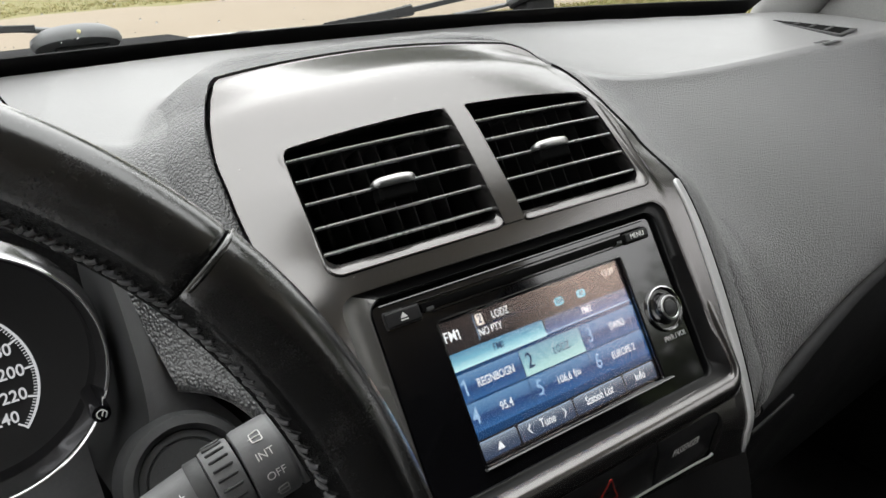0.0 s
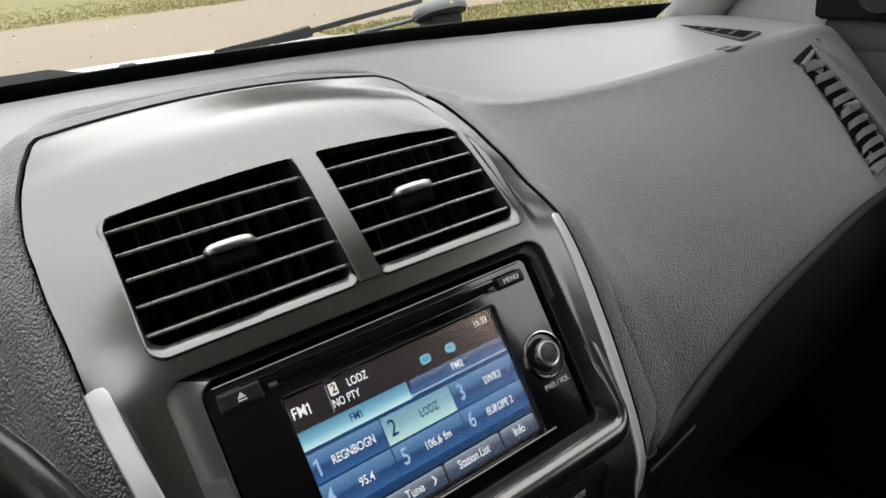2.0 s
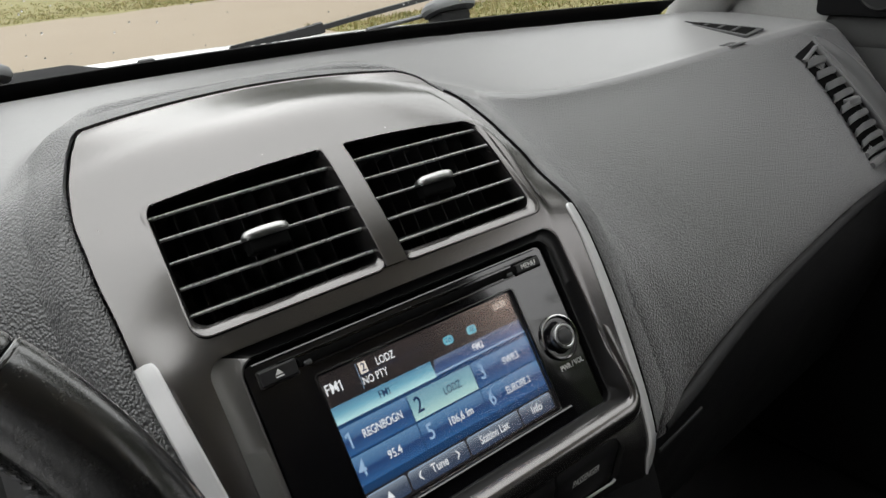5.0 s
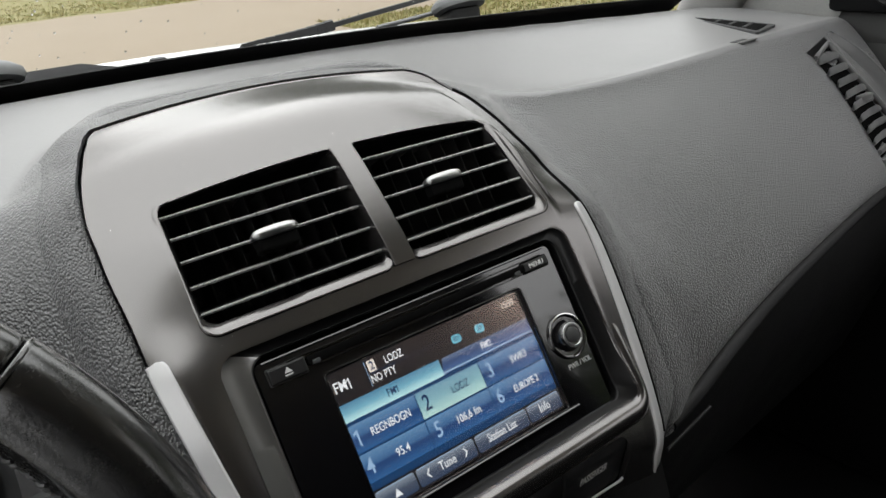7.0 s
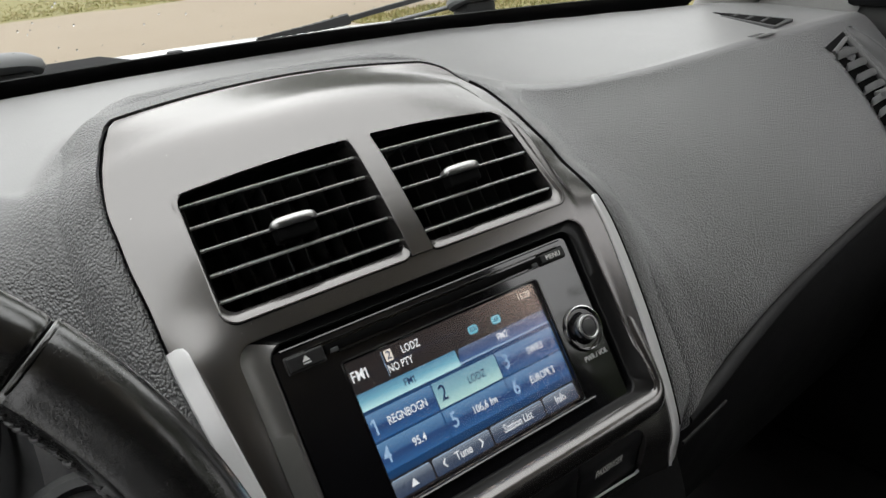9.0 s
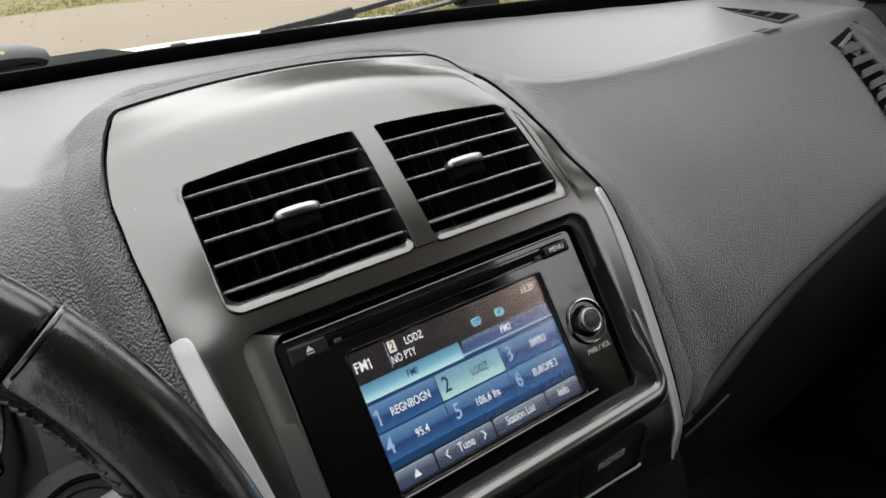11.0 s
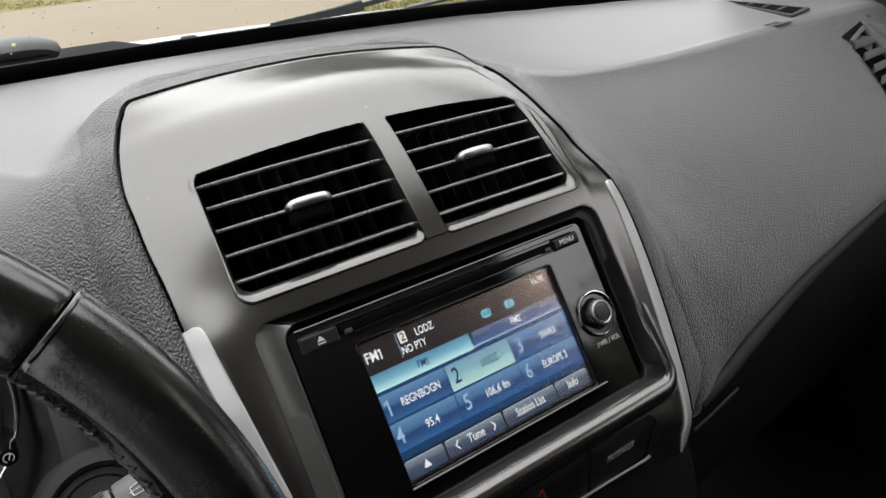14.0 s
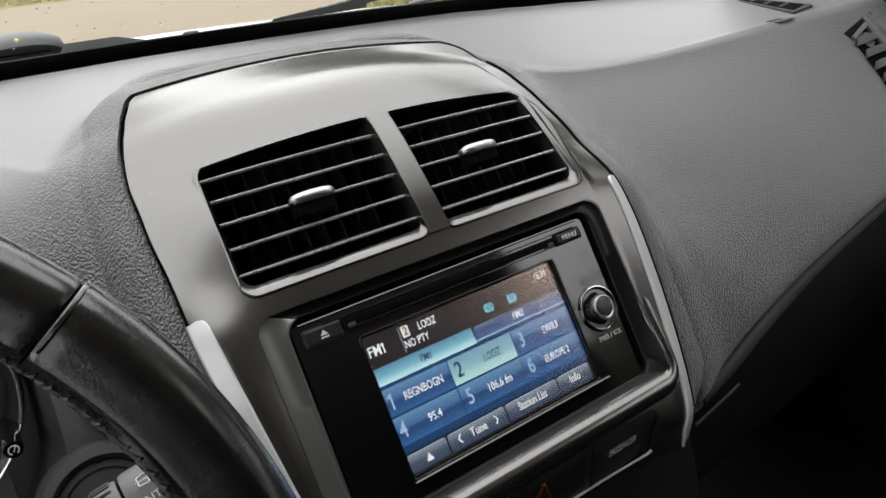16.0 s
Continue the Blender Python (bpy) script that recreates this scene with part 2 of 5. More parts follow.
def rounded(corners, radius, n=6):
    """A closed loop of 2D places: a polygon with rounded corners."""
    out = []
    c = [Vector(p) for p in corners]
    radii = radius if isinstance(radius, (list, tuple)) else [radius] * len(c)
    for i, p in enumerate(c):
        radius = radii[i]
        a, b = (c[i - 1] - p).normalized(), (c[(i + 1) % len(c)] - p).normalized()
        half = a.angle(b) / 2
        d = radius / math.tan(half)
        start, end = p + a * d, p + b * d
        mid = p + (a + b).normalized() * (radius / math.sin(half))
        for k in range(n + 1):
            f = k / n
            q = start.lerp(end, f) - mid
            out.append(mid + q.normalized() * radius)
    return [(q.x, q.y) for q in out]


def densify(loop, step):
    out = []
    for i, a in enumerate(loop):
        b = loop[(i + 1) % len(loop)]
        k = max(1, int(math.dist(a, b) / step))
        out += [tuple(a[j] + (b[j] - a[j]) * s / k for j in range(len(a))) for s in range(k)]
    return out


def prism(loop, v0, v1):
    """A loop of (x, u) made solid from depth v0 to v1."""
    bm = bmesh.new()
    a = [bm.verts.new((x, v0, u)) for x, u in loop]
    b = [bm.verts.new((x, v1, u)) for x, u in loop]
    bm.faces.new(a)
    bm.faces.new(b[::-1])
    for i in range(len(a)):
        j = (i + 1) % len(a)
        bm.faces.new((a[i], b[i], b[j], a[j]))
    bmesh.ops.recalc_face_normals(bm, faces=bm.faces)
    return bm


def cut(ob, cutters):
    """Takes the cutters' volumes out of a mesh for good."""
    holes = []
    for bm in cutters:
        me = bpy.data.meshes.new("cutter")
        bm.to_mesh(me)
        bm.free()
        hole = new("cutter", me)
        hole.matrix_world = ob.matrix_world.copy()
        mod = ob.modifiers.new("cut", "BOOLEAN")
        mod.object, mod.operation, mod.solver = hole, "DIFFERENCE", "EXACT"
        holes.append(hole)
    bpy.context.view_layer.update()
    done = bpy.data.meshes.new_from_object(ob.evaluated_get(bpy.context.evaluated_depsgraph_get()))
    ob.modifiers.clear()
    ob.data = done
    for hole in holes:
        bpy.data.objects.remove(hole)
    for p in done.polygons:
        p.use_smooth = True
    done.set_sharp_from_angle(angle=radians(35))


def lettering(name, body, cap, at, material, parent, depth=0.00015, squeeze=1.0, label="", turn=None, bold=0.0):
    """Words on an upright face that looks back (towards -y): at is their middle, cap the height of a capital."""
    c = bpy.data.curves.new("words", "FONT")
    c.body, c.size, c.align_x, c.align_y, c.extrude, c.offset, c.resolution_u = body, cap / 0.69, "CENTER", "CENTER", depth, bold * cap, 3
    o = new("words", c)
    bpy.context.view_layer.update()
    me = bpy.data.meshes.new_from_object(o.evaluated_get(bpy.context.evaluated_depsgraph_get()))
    bpy.data.objects.remove(o)
    bpy.data.curves.remove(c)
    me.transform(Matrix.Translation(at) @ (turn or Matrix.Identity(4)) @ pose(0, 0, 0, 90, 0, 0) @ Matrix.Diagonal((squeeze, 1, 1, 1)))
    me.materials.clear()
    me.materials.append(material)
    bm = bmesh.new()
    bm.from_mesh(me)
    bmesh.ops.remove_doubles(bm, verts=bm.verts, dist=1e-6)
    bm.to_mesh(me)
    bm.free()
    ob = new(name, me)
    ob.parent = parent
    return tagged(ob, label)


STACK = pose(0, 0, 1.0, -32, 0, 0)


# ---- the ground outside ----
def noisy(x, y, s=1.0):
    return noise.noise(Vector((x * s, y * s, 3.7)))


def ground_material(name, a, b, size, depth):
    m, n, l, bs = shader(name)
    where = n.new("ShaderNodeNewGeometry")
    big, small = n.new("ShaderNodeTexNoise"), n.new("ShaderNodeTexNoise")
    big.inputs["Scale"].default_value, big.inputs["Detail"].default_value = 0.7, 5
    small.inputs["Scale"].default_value, small.inputs["Detail"].default_value = 1 / size, 4
    mix = n.new("ShaderNodeMix")
    mix.data_type = "RGBA"
    add = n.new("ShaderNodeMath")
    add.operation = "MULTIPLY_ADD"
    add.inputs[1].default_value, add.inputs[2].default_value = 0.6, -0.05
    l.new(where.outputs["Position"], big.inputs["Vector"])
    l.new(where.outputs["Position"], small.inputs["Vector"])
    sm = n.new("ShaderNodeMath")
    sm.operation = "ADD"
    l.new(big.outputs["Fac"], sm.inputs[0])
    l.new(small.outputs["Fac"], sm.inputs[1])
    l.new(sm.outputs[0], add.inputs[0])
    l.new(add.outputs[0], mix.inputs[0])
    mix.inputs[6].default_value, mix.inputs[7].default_value = (*a, 1), (*b, 1)
    l.new(mix.outputs[2], bs.inputs["Base Color"])
    bs.inputs["Roughness"].default_value = 0.9
    bump = n.new("ShaderNodeBump")
    bump.inputs["Distance"].default_value = depth
    l.new(small.outputs["Fac"], bump.inputs["Height"])
    l.new(bump.outputs[0], bs.inputs["Normal"])
    return m


TURF = ground_material("turf", (0.17, 0.165, 0.055), (0.30, 0.26, 0.115), 0.06, 0.02)
GRAVEL = ground_material("pale_gravel", (0.275, 0.222, 0.162), (0.35, 0.29, 0.218), 0.03, 0.01)
BLADE = surface("grass_blades", (0.21, 0.215, 0.065), 0.7, vary=0.5, blotch=2.0)
DRYBLADE = surface("dry_grass_blades", (0.31, 0.26, 0.12), 0.8, vary=0.4, blotch=2.0)

span = [-900, -200, -60, -25, *range(-12, 31, 2), 45, 80, 250, 900]
tagged(part("ground", sheet([[(x, y, 0.05 * noisy(x, y, 0.2) if abs(x) < 40 and 10 < y < 40 else 0.0) for x in span] for y in span]), TURF), "autumn turf ground with dry patches", "ground", kind="structure")


def near_edge(x):
    s = min(max((x - 3.4) / 1.6, 0), 1)
    return -9 + (9.0 + 9) * s * s * (3 - 2 * s) + 0.25 * noisy(x, 1.0, 0.9)


def far_edge(x):
    return 15.2 + 0.06 * (x - 4) + 0.35 * noisy(x, 9.0, 0.7) + 0.012 * (x - 4) ** 2


xs = np.linspace(-30, 34, 129)
rows_ = []
for f in np.linspace(0, 1, 24):
    rows_.append([(x, near_edge(x) + (far_edge(x) - near_edge(x)) * f, 0.06 * math.sin(math.pi * f) ** 0.5 + 0.012 * noisy(x, f * 9, 0.8)) for x in xs])
tagged(part("road", sheet(rows_), GRAVEL), "pale beige gravel road with scattered small stones", "road", kind="structure")


def tufts(name, places, material, label, height):
    verts, faces = [], []
    rnd = random.Random(5)
    for x, y in places:
        for k in range(5):
            a, lean = rnd.uniform(0, 6.28), rnd.uniform(0.2, 0.8)
            h, w = height * rnd.uniform(0.5, 1.3), rnd.uniform(0.006, 0.012)
            bx, by = x + rnd.gauss(0, 0.03), y + rnd.gauss(0, 0.03)
            dx, dy = math.cos(a), math.sin(a)
            i = len(verts)
            verts += [(bx - dy * w, by + dx * w, 0), (bx + dy * w, by - dx * w, 0), (bx + dx * h * lean, by + dy * h * lean, h)]
            faces.append((i, i + 1, i + 2))
    me = bpy.data.meshes.new(name)
    me.from_pydata(verts, [], faces)
    me.materials.append(material)
    return tagged(new(name, me), label, "grass", kind="stuff")


rg = random.Random(11)
far_spots = [(x, far_edge(x) + abs(rg.gauss(0, 2.2)) - 0.1) for x in (rg.uniform(-3, 14) for _ in range(5200))]
near_spots = [(x, near_edge(x) - abs(rg.gauss(0, 1.6)) + 0.1) for x in (rg.uniform(4.3, 16) for _ in range(4200))]
tufts("grass", far_spots[::2] + near_spots[::2], BLADE, "short green grass beside the gravel road", 0.04)
tufts("grass", far_spots[1::2] + near_spots[1::2], DRYBLADE, "dry yellowed grass beside the gravel road", 0.05)


# ---- trees beyond the road (they show in the glossy trim) ----
BARK = surface("bark", (0.09, 0.075, 0.06), 0.9, vary=0.3, grain=("noise", 0.05, 0.02))
LEAF = surface("tree_leaves", (0.055, 0.075, 0.03), 0.7, vary=0.4, blotch=0.6)


def tree(at, tall, seed):
    rnd = random.Random(seed)
    t = thing("tree", "leafy tree with a dark crown beyond the grass", "tree", Matrix.Translation(at), group="trees beyond the road")
    bm = bmesh.new()
    trunk = [(0.1 * math.sin(h * 1.3 + seed), 0.1 * math.cos(h), h) for h in np.linspace(0, tall * 0.8, 8)]
    for i in range(7):
        r = tall * 0.022 * (1 - i / 9)
        sweep(trunk[i:i + 2], oval(r, r, 8), (0, 1, 0), bm=bm)
    limbs = []
    for k in range(9):
        h = tall * rnd.uniform(0.3, 0.75)
        a, ln = rnd.uniform(0, 6.28), tall * rnd.uniform(0.15, 0.3)
        end = (math.cos(a) * ln, math.sin(a) * ln, h + ln * 0.6)
        limbs.append(end)
        sweep([(0, 0, h), (end[0] * 0.5, end[1] * 0.5, h + ln * 0.2), end], oval(tall * 0.006, tall * 0.006, 6), (0.3, 0.2, 1), bm=bm)
    part("trunk", bm, BARK, t)
    verts, faces = [], []
    for k in range(3200):
        c = limbs[k % 9] if k % 3 else (0, 0, tall * rnd.uniform(0.5, 0.95))
        s = tall * 0.11
        p = Vector((c[0] + rnd.gauss(0, s), c[1] + rnd.gauss(0, s), c[2] + rnd.gauss(0, s)))
        u, w = Vector((rnd.gauss(0, 1), rnd.gauss(0, 1), rnd.gauss(0, 1))).normalized(), Vector((rnd.gauss(0, 1), rnd.gauss(0, 1), rnd.gauss(0, 1))).normalized()
        q = tall * rnd.uniform(0.015, 0.035)
        i = len(verts)
        verts += [p - u * q, p + w * q * 0.6, p + u * q, p - w * q * 0.6]
        faces.append((i, i + 1, i + 2, i + 3))
    me = bpy.data.meshes.new("crown")
    me.from_pydata(verts, [], faces)
    me.materials.append(LEAF)
    crown = new("crown", me)
    crown.parent = t


for k, (x, y, tall) in enumerate(((14.2, 31, 9.5), (15.5, 30, 12.5), (17.0, 31, 13.5), (18.5, 30, 14.2), (20.5, 30, 13), (23, 29, 10.5), (26, 30, 9.5), (29.5, 29, 9), (34, 30, 8.5))):
    tree((x, y, 0), tall, k)
# out of view beside the car: mirrored in the facia, sized to dim side light
for k, (x, y, tall) in enumerate(((11.5, -12.5, 6.2), (9.3, -13, 5.8), (12, -9, 5.8), (11.5, -6, 5.5), (10.5, -2.4, 7), (9.6, 0.6, 7), (10.6, 3.2, 8))):
    tree((x, y, 0), tall, 20 + k)


# ---- the car's shell ----
def base_y(x):
    return 0.515 - 0.10 * (x / 0.75) ** 2


def base_z(x):
    return 1.081 - 0.012 * (max(x, 0) / 0.7) ** 2


def screen_at(x, f):
    """A place on the windscreen: f runs from its foot to its head."""
    y0, z0 = base_y(x) + 0.004, base_z(x) + 0.004
    y1, z1 = -0.22 - 0.05 * (x / 0.7) ** 2, 1.50 - 0.02 * (x / 0.7) ** 2
    return (x * (1 - 0.16 * f), y0 + (y1 - y0) * f, z0 + (z1 - z0) * f + 0.03 * math.sin(math.pi * f))


GLASS = bpy.data.materials.new("clear_glass")
GLASS.use_nodes = True
gn, gl = GLASS.node_tree.nodes, GLASS.node_tree.links
gn.clear()
g_out, g_mix, g_clear, g_gloss = (gn.new("ShaderNode" + k) for k in ("OutputMaterial", "MixShader", "BsdfTransparent", "BsdfGlossy"))
g_clear.inputs["Color"].default_value = (0.93, 0.95, 0.94, 1)
g_gloss.inputs["Roughness"].default_value = 0.02
g_mix.inputs[0].default_value = 0.05
gl.new(g_clear.outputs[0], g_mix.inputs[1])
gl.new(g_gloss.outputs[0], g_mix.inputs[2])
gl.new(g_mix.outputs[0], g_out.inputs["Surface"])

windscreen = thing("window_1", "raked car windscreen with a black printed border", "windscreen", kind="structure")
xs = np.linspace(-0.78, 0.78, 41)
pane = part("pane", sheet([[screen_at(x, f) for x in xs] for f in np.linspace(0, 1, 15)]), GLASS, windscreen)
pane.visible_shadow = False
FRIT = surface("black_printed_border", (0.005, 0.005, 0.005), 0.6)
band = [[Vector(screen_at(x, f)) + Vector((0, -0.003, -0.003)) for x in xs] for f in (-0.02, 0.01, 0.028)]
part("border", slab(band, [[p + Vector((0, 0.001, 0.001)) for p in r] for r in band]), FRIT, windscreen, "black border strip along the foot of the glass")

DROP = bpy.data.materials.new("water_drop")
DROP.use_nodes = True
DROP.node_tree.nodes["Principled BSDF"].inputs["Transmission Weight"].default_value = 1.0
DROP.node_tree.nodes["Principled BSDF"].inputs["Roughness"].default_value = 0.03
DROP.node_tree.nodes["Principled BSDF"].inputs["IOR"].default_value = 1.33
bm = bmesh.new()
rd = random.Random(8)
for k in range(130):
    p = Vector(screen_at(rd.uniform(-0.35, 0.35), rd.uniform(0.035, 0.24))) + Vector((0, 0.0010, 0.0014))
    size = rd.uniform(0.0004, 0.0011)
    bmesh.ops.create_icosphere(bm, subdivisions=2, radius=1, matrix=Matrix.Translation(p) @ pose(0, 0, 0, -60, 0, 0) @ Matrix.Diagonal((size, size * 1.2, size * 0.5, 1)))
tagged(part("rain_drops", bm, DROP), "tiny clear rain drops on the windscreen", "rain drops", kind="stuff")

shell = thing("car_body", "closed car cabin with grey lining and light pillars", "car", kind="structure")
part("roof", block((1.50, 1.9, 0.05), (0, -1.12, 1.585), 0.02), CLOTH, shell)
part("header", block((1.2, 0.07, 0.10), (0, -0.20, 1.545), 0.02), CLOTH, shell)
part("floor", block((1.7, 2.6, 0.04), (0, -0.6, 0.36), 0.01), DARK, shell)
# unseen dark end wall, keeps the satin panel's reflections dark
part("rear_wall", block((1.7, 0.05, 1.25), (0, -1.9, 0.97), 0.02), DARK, shell)
part("bulkhead", block((1.7, 0.04, 0.7), (0, 0.53, 0.71), 0.01), DARK, shell)
for s in (-1, 1):
    part("pillar", sweep(spline([(s * 0.83, 0.40, 1.03), (s * 0.79, 0.30, 1.15), (s * 0.70, -0.02, 1.38), (s * 0.66, -0.24, 1.5)], 16), oval(0.045, 0.03, 16), (s, 0, 0.2)), PILLAR, shell, "light grey pillar lining")
    # unseen dark slabs, added to block side light and darken reflections
    part("side_light_block", block((0.05, 0.73 if s > 0 else 0.25, 0.62), (s * 0.72, -1.185 if s > 0 else -0.775, 1.32), 0.02), DARK, shell)
    part("rear_light_block", block((0.05, 0.5, 0.62), (s * 0.72, -1.65, 1.32), 0.02), DARK, shell)
    part("pillar_foot", sheet([[(s * (0.815 - 0.012 * k + 0.02 * j * k), 0.195 + 0.045 * k * 5 * f + 0.22 * f - 0.28 * j * (0.2 + 0.8 * f), 1.035 + 0.34 * j * (0.35 + 0.65 * f)) for f in np.linspace(0, 1, 8)] for j, k in ((0, 0), (0.15, 0), (0.4, 0), (0.7, 0), (1.0, 0))]), PILLAR, shell, "light grey lining at the foot of the pillar")
for s, nm in ((-1, "door_1"), (1, "door_2")):
    door = thing(nm, "dark grey car door lining beside the dashboard", "car door", kind="structure")
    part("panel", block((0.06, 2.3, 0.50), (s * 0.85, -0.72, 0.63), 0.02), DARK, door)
    part("upper_panel", block((0.06, 2.3, 0.165), (s * 0.850, -0.72, 0.962), 0.02), DOORGREY, door, "grey upper door lining")
    part("sill", block((0.05, 2.2, 0.045), (s * 0.842, -0.75, 1.046), 0.012), DOORGREY, door)
    sail = part("mirror_cover", block((0.03, 0.20, 0.17), (s * 0.815, 0.095, 1.150), 0.008), DARK, door, "black triangular cover with a small speaker")
    part("speaker", lathe([(0.0, 0.002), (0.024, 0.002), (0.026, 0.004), (0.028, 0.003), (0.029, 0)], 32, pose(s * 0.800, 0.115, 1.102, 0, -90 * s, 0)), BLACK, sail, "round black speaker grille")

# the bonnet and the cowl ahead of the glass
bonnet = thing("bonnet", "white painted car bonnet ahead of the windscreen", "bonnet", kind="structure")
prof = [(0.66, 1.045), (0.665, 1.062), (0.68, 1.0675), (0.72, 1.064), (0.9, 1.03), (1.25, 0.95), (1.55, 0.86), (1.62, 0.75), (1.63, 0.5)]
part("panel", sheet([[(x, y + 0.10 * (1 - (x / 0.8) ** 2) - 0.08, z + 0.005 - 0.020 * (x / 0.8) ** 2) for x in np.linspace(-0.82, 0.82, 31)] for y, z in spline(prof, 40)]), WHITE, bonnet)
cowl = thing("cowl_panel", "black plastic cowl under the wipers", "cowl", kind="structure")
part("panel", sheet([[(x, base_y(x) + dy, base_z(x) + dz + 0.025 * (0.06 < dy < 0.15) * min(1, max(0, (0.09 - x) / 0.08))) for x in np.linspace(-0.8, 0.8, 31)] for dy, dz in ((-0.005, -0.02), (0.015, -0.012), (0.07, -0.022), (0.13, -0.02), (0.17, -0.05))]), COWLBLACK, cowl)


def wiper(points, hub, arm_points, group_label):
    w = thing("windscreen_wiper", group_label, "wiper", group="windscreen wipers")
    p = spline(points, 24)
    bm = bmesh.new()
    for i in range(len(p) - 1):  # a slim blade that thins towards its free end
        k = 0.2 + 1.1 * (i + 0.5) / 10 if i < 10 else 0.6
        sweep(p[i:i + 2], [(-0.003 * k, -0.005 * k), (-0.003 * k, 0.004 * k), (0, 0.006 * k), (0.003 * k, 0.004 * k), (0.003 * k, -0.005 * k)], (0, 0.3, 1), bm=bm)
    part("blade", bm, RUBBER, w)
    arm = spline([hub, *arm_points], 14)
    part("arm", sweep(arm, oval(0.0042, 0.003, 10), (0, 0.3, 1)), GREYPLASTIC, w)
    return w


def hub_cap(w, at):
    cap = part("hub_cover", lathe([(0.0, 0.022), (0.018, 0.021), (0.034, 0.015), (0.042, 0.005), (0.043, -0.004), (0.04, -0.012), (0, -0.012)], 28, pose(*at, -25, 0, 0) @ Matrix.Diagonal((1.0, 0.7, 0.58, 1))), GREYPLASTIC, w, "grey plastic cap over the pivot")
    part("pivot", block((0.055, 0.035, 0.035), (at[0] + 0.004, at[1] + 0.004, at[2] - 0.020), 0.008), RUBBER, w, "black pivot under the cap")
    # the reflection on the nozzle is put into its pale yellow colour
    dot = part("nozzle", lathe([(0, 0.0018), (0.0016, 0.0015), (0.0024, 0)], 16, pose(at[0] - 0.001, at[1] - 0.027, at[2] + 0.011, 60, 0, 0)), GLINT, cap, "washer nozzle coloured pale yellow for its glint")
    return dot


w1 = wiper([(-0.62, 0.48, 1.120), (-0.45, 0.52, 1.120), (-0.25, 0.545, 1.118), (-0.15, 0.55, 1.114)], (-0.125, 0.56, 1.108), [(-0.20, 0.555, 1.118), (-0.33, 0.54, 1.128)], "black wiper with a grey pivot cap at the glass foot")
hub_cap(w1, (-0.114, 0.56, 1.098))
w2 = wiper([(0.155, 0.550, 1.0905), (0.25, 0.548, 1.0945), (0.34, 0.548, 1.1035), (0.45, 0.55, 1.114)], (0.49, 0.550, 1.101), [(0.44, 0.556, 1.091), (0.35, 0.560, 1.0835)], "black wiper lying along the foot of the glass")
hub_cap(w2, (0.476, 0.545, 1.099))
for x in (0.06, 0.165):
    clip = thing("cowl_clip", "small black clip at the windscreen foot", "clip", group="cowl clips")
    part("head", block((0.018, 0.012, 0.008), (x, base_y(x) + 0.045, base_z(x) + 0.006), 0.003), RUBBER, clip)


# ---- the dashboard ----
# stations across the car: x, then places (y, z) from the glass down to the lower edge
def station(x, *yz):
    return (x, ((base_y(x) - 0.012, base_z(x) - 0.001), *yz))


RIGHT = [
    station(0.0, (0.36, 1.104), (0.26, 1.116), (0.205, 1.117), (0.188, 1.09), (0.12, 1.06), (0.05, 0.99), (-0.02, 0.90), (0.0, 0.88)),
    station(0.07, (0.36, 1.102), (0.25, 1.115), (0.195, 1.116), (0.178, 1.09), (0.115, 1.06), (0.045, 0.99), (-0.025, 0.90), (0.0, 0.88)),
    station(0.118, (0.355, 1.098), (0.235, 1.110), (0.168, 1.113), (0.145, 1.090), (0.10, 1.055), (0.035, 0.985), (-0.03, 0.89), (0.0, 0.87)),
    station(0.152, (0.35, 1.090), (0.23, 1.098), (0.152, 1.094), (0.114, 1.078), (0.061, 1.038), (-0.007, 0.983), (-0.056, 0.885), (-0.02, 0.87)),
    station(0.2, (0.345, 1.079), (0.200, 1.0785), (0.165, 1.0760), (0.138, 1.061), (0.055, 1.013), (-0.010, 0.962), (-0.043, 0.893), (0.0, 0.875)),
    station(0.26, (0.34, 1.073), (0.191, 1.0662), (0.163, 1.0650), (0.143, 1.0525), (0.057, 1.0), (-0.005, 0.950), (-0.033, 0.904), (0.0, 0.885)),
    station(0.375, (0.335, 1.068), (0.193, 1.0602), (0.165, 1.0590), (0.145, 1.0465), (0.069, 1.0), (0.014, 0.950), (-0.01, 0.904), (0.02, 0.885)),
    station(0.5765, (0.32, 1.066), (0.196, 1.0617), (0.168, 1.0605), (0.148, 1.0480), (0.093, 1.0), (0.047, 0.952), (0.02, 0.907), (0.05, 0.888)),
    station(0.70, (0.31, 1.065), (0.200, 1.0612), (0.172, 1.0600), (0.152, 1.0475), (0.108, 1.0), (0.072, 0.952), (0.036, 0.901), (0.06, 0.885)),
    station(0.80, (0.30, 1.064), (0.203, 1.0592), (0.175, 1.0580), (0.155, 1.0455), (0.112, 1.0), (0.078, 0.952), (0.044, 0.900), (0.07, 0.885)),
]
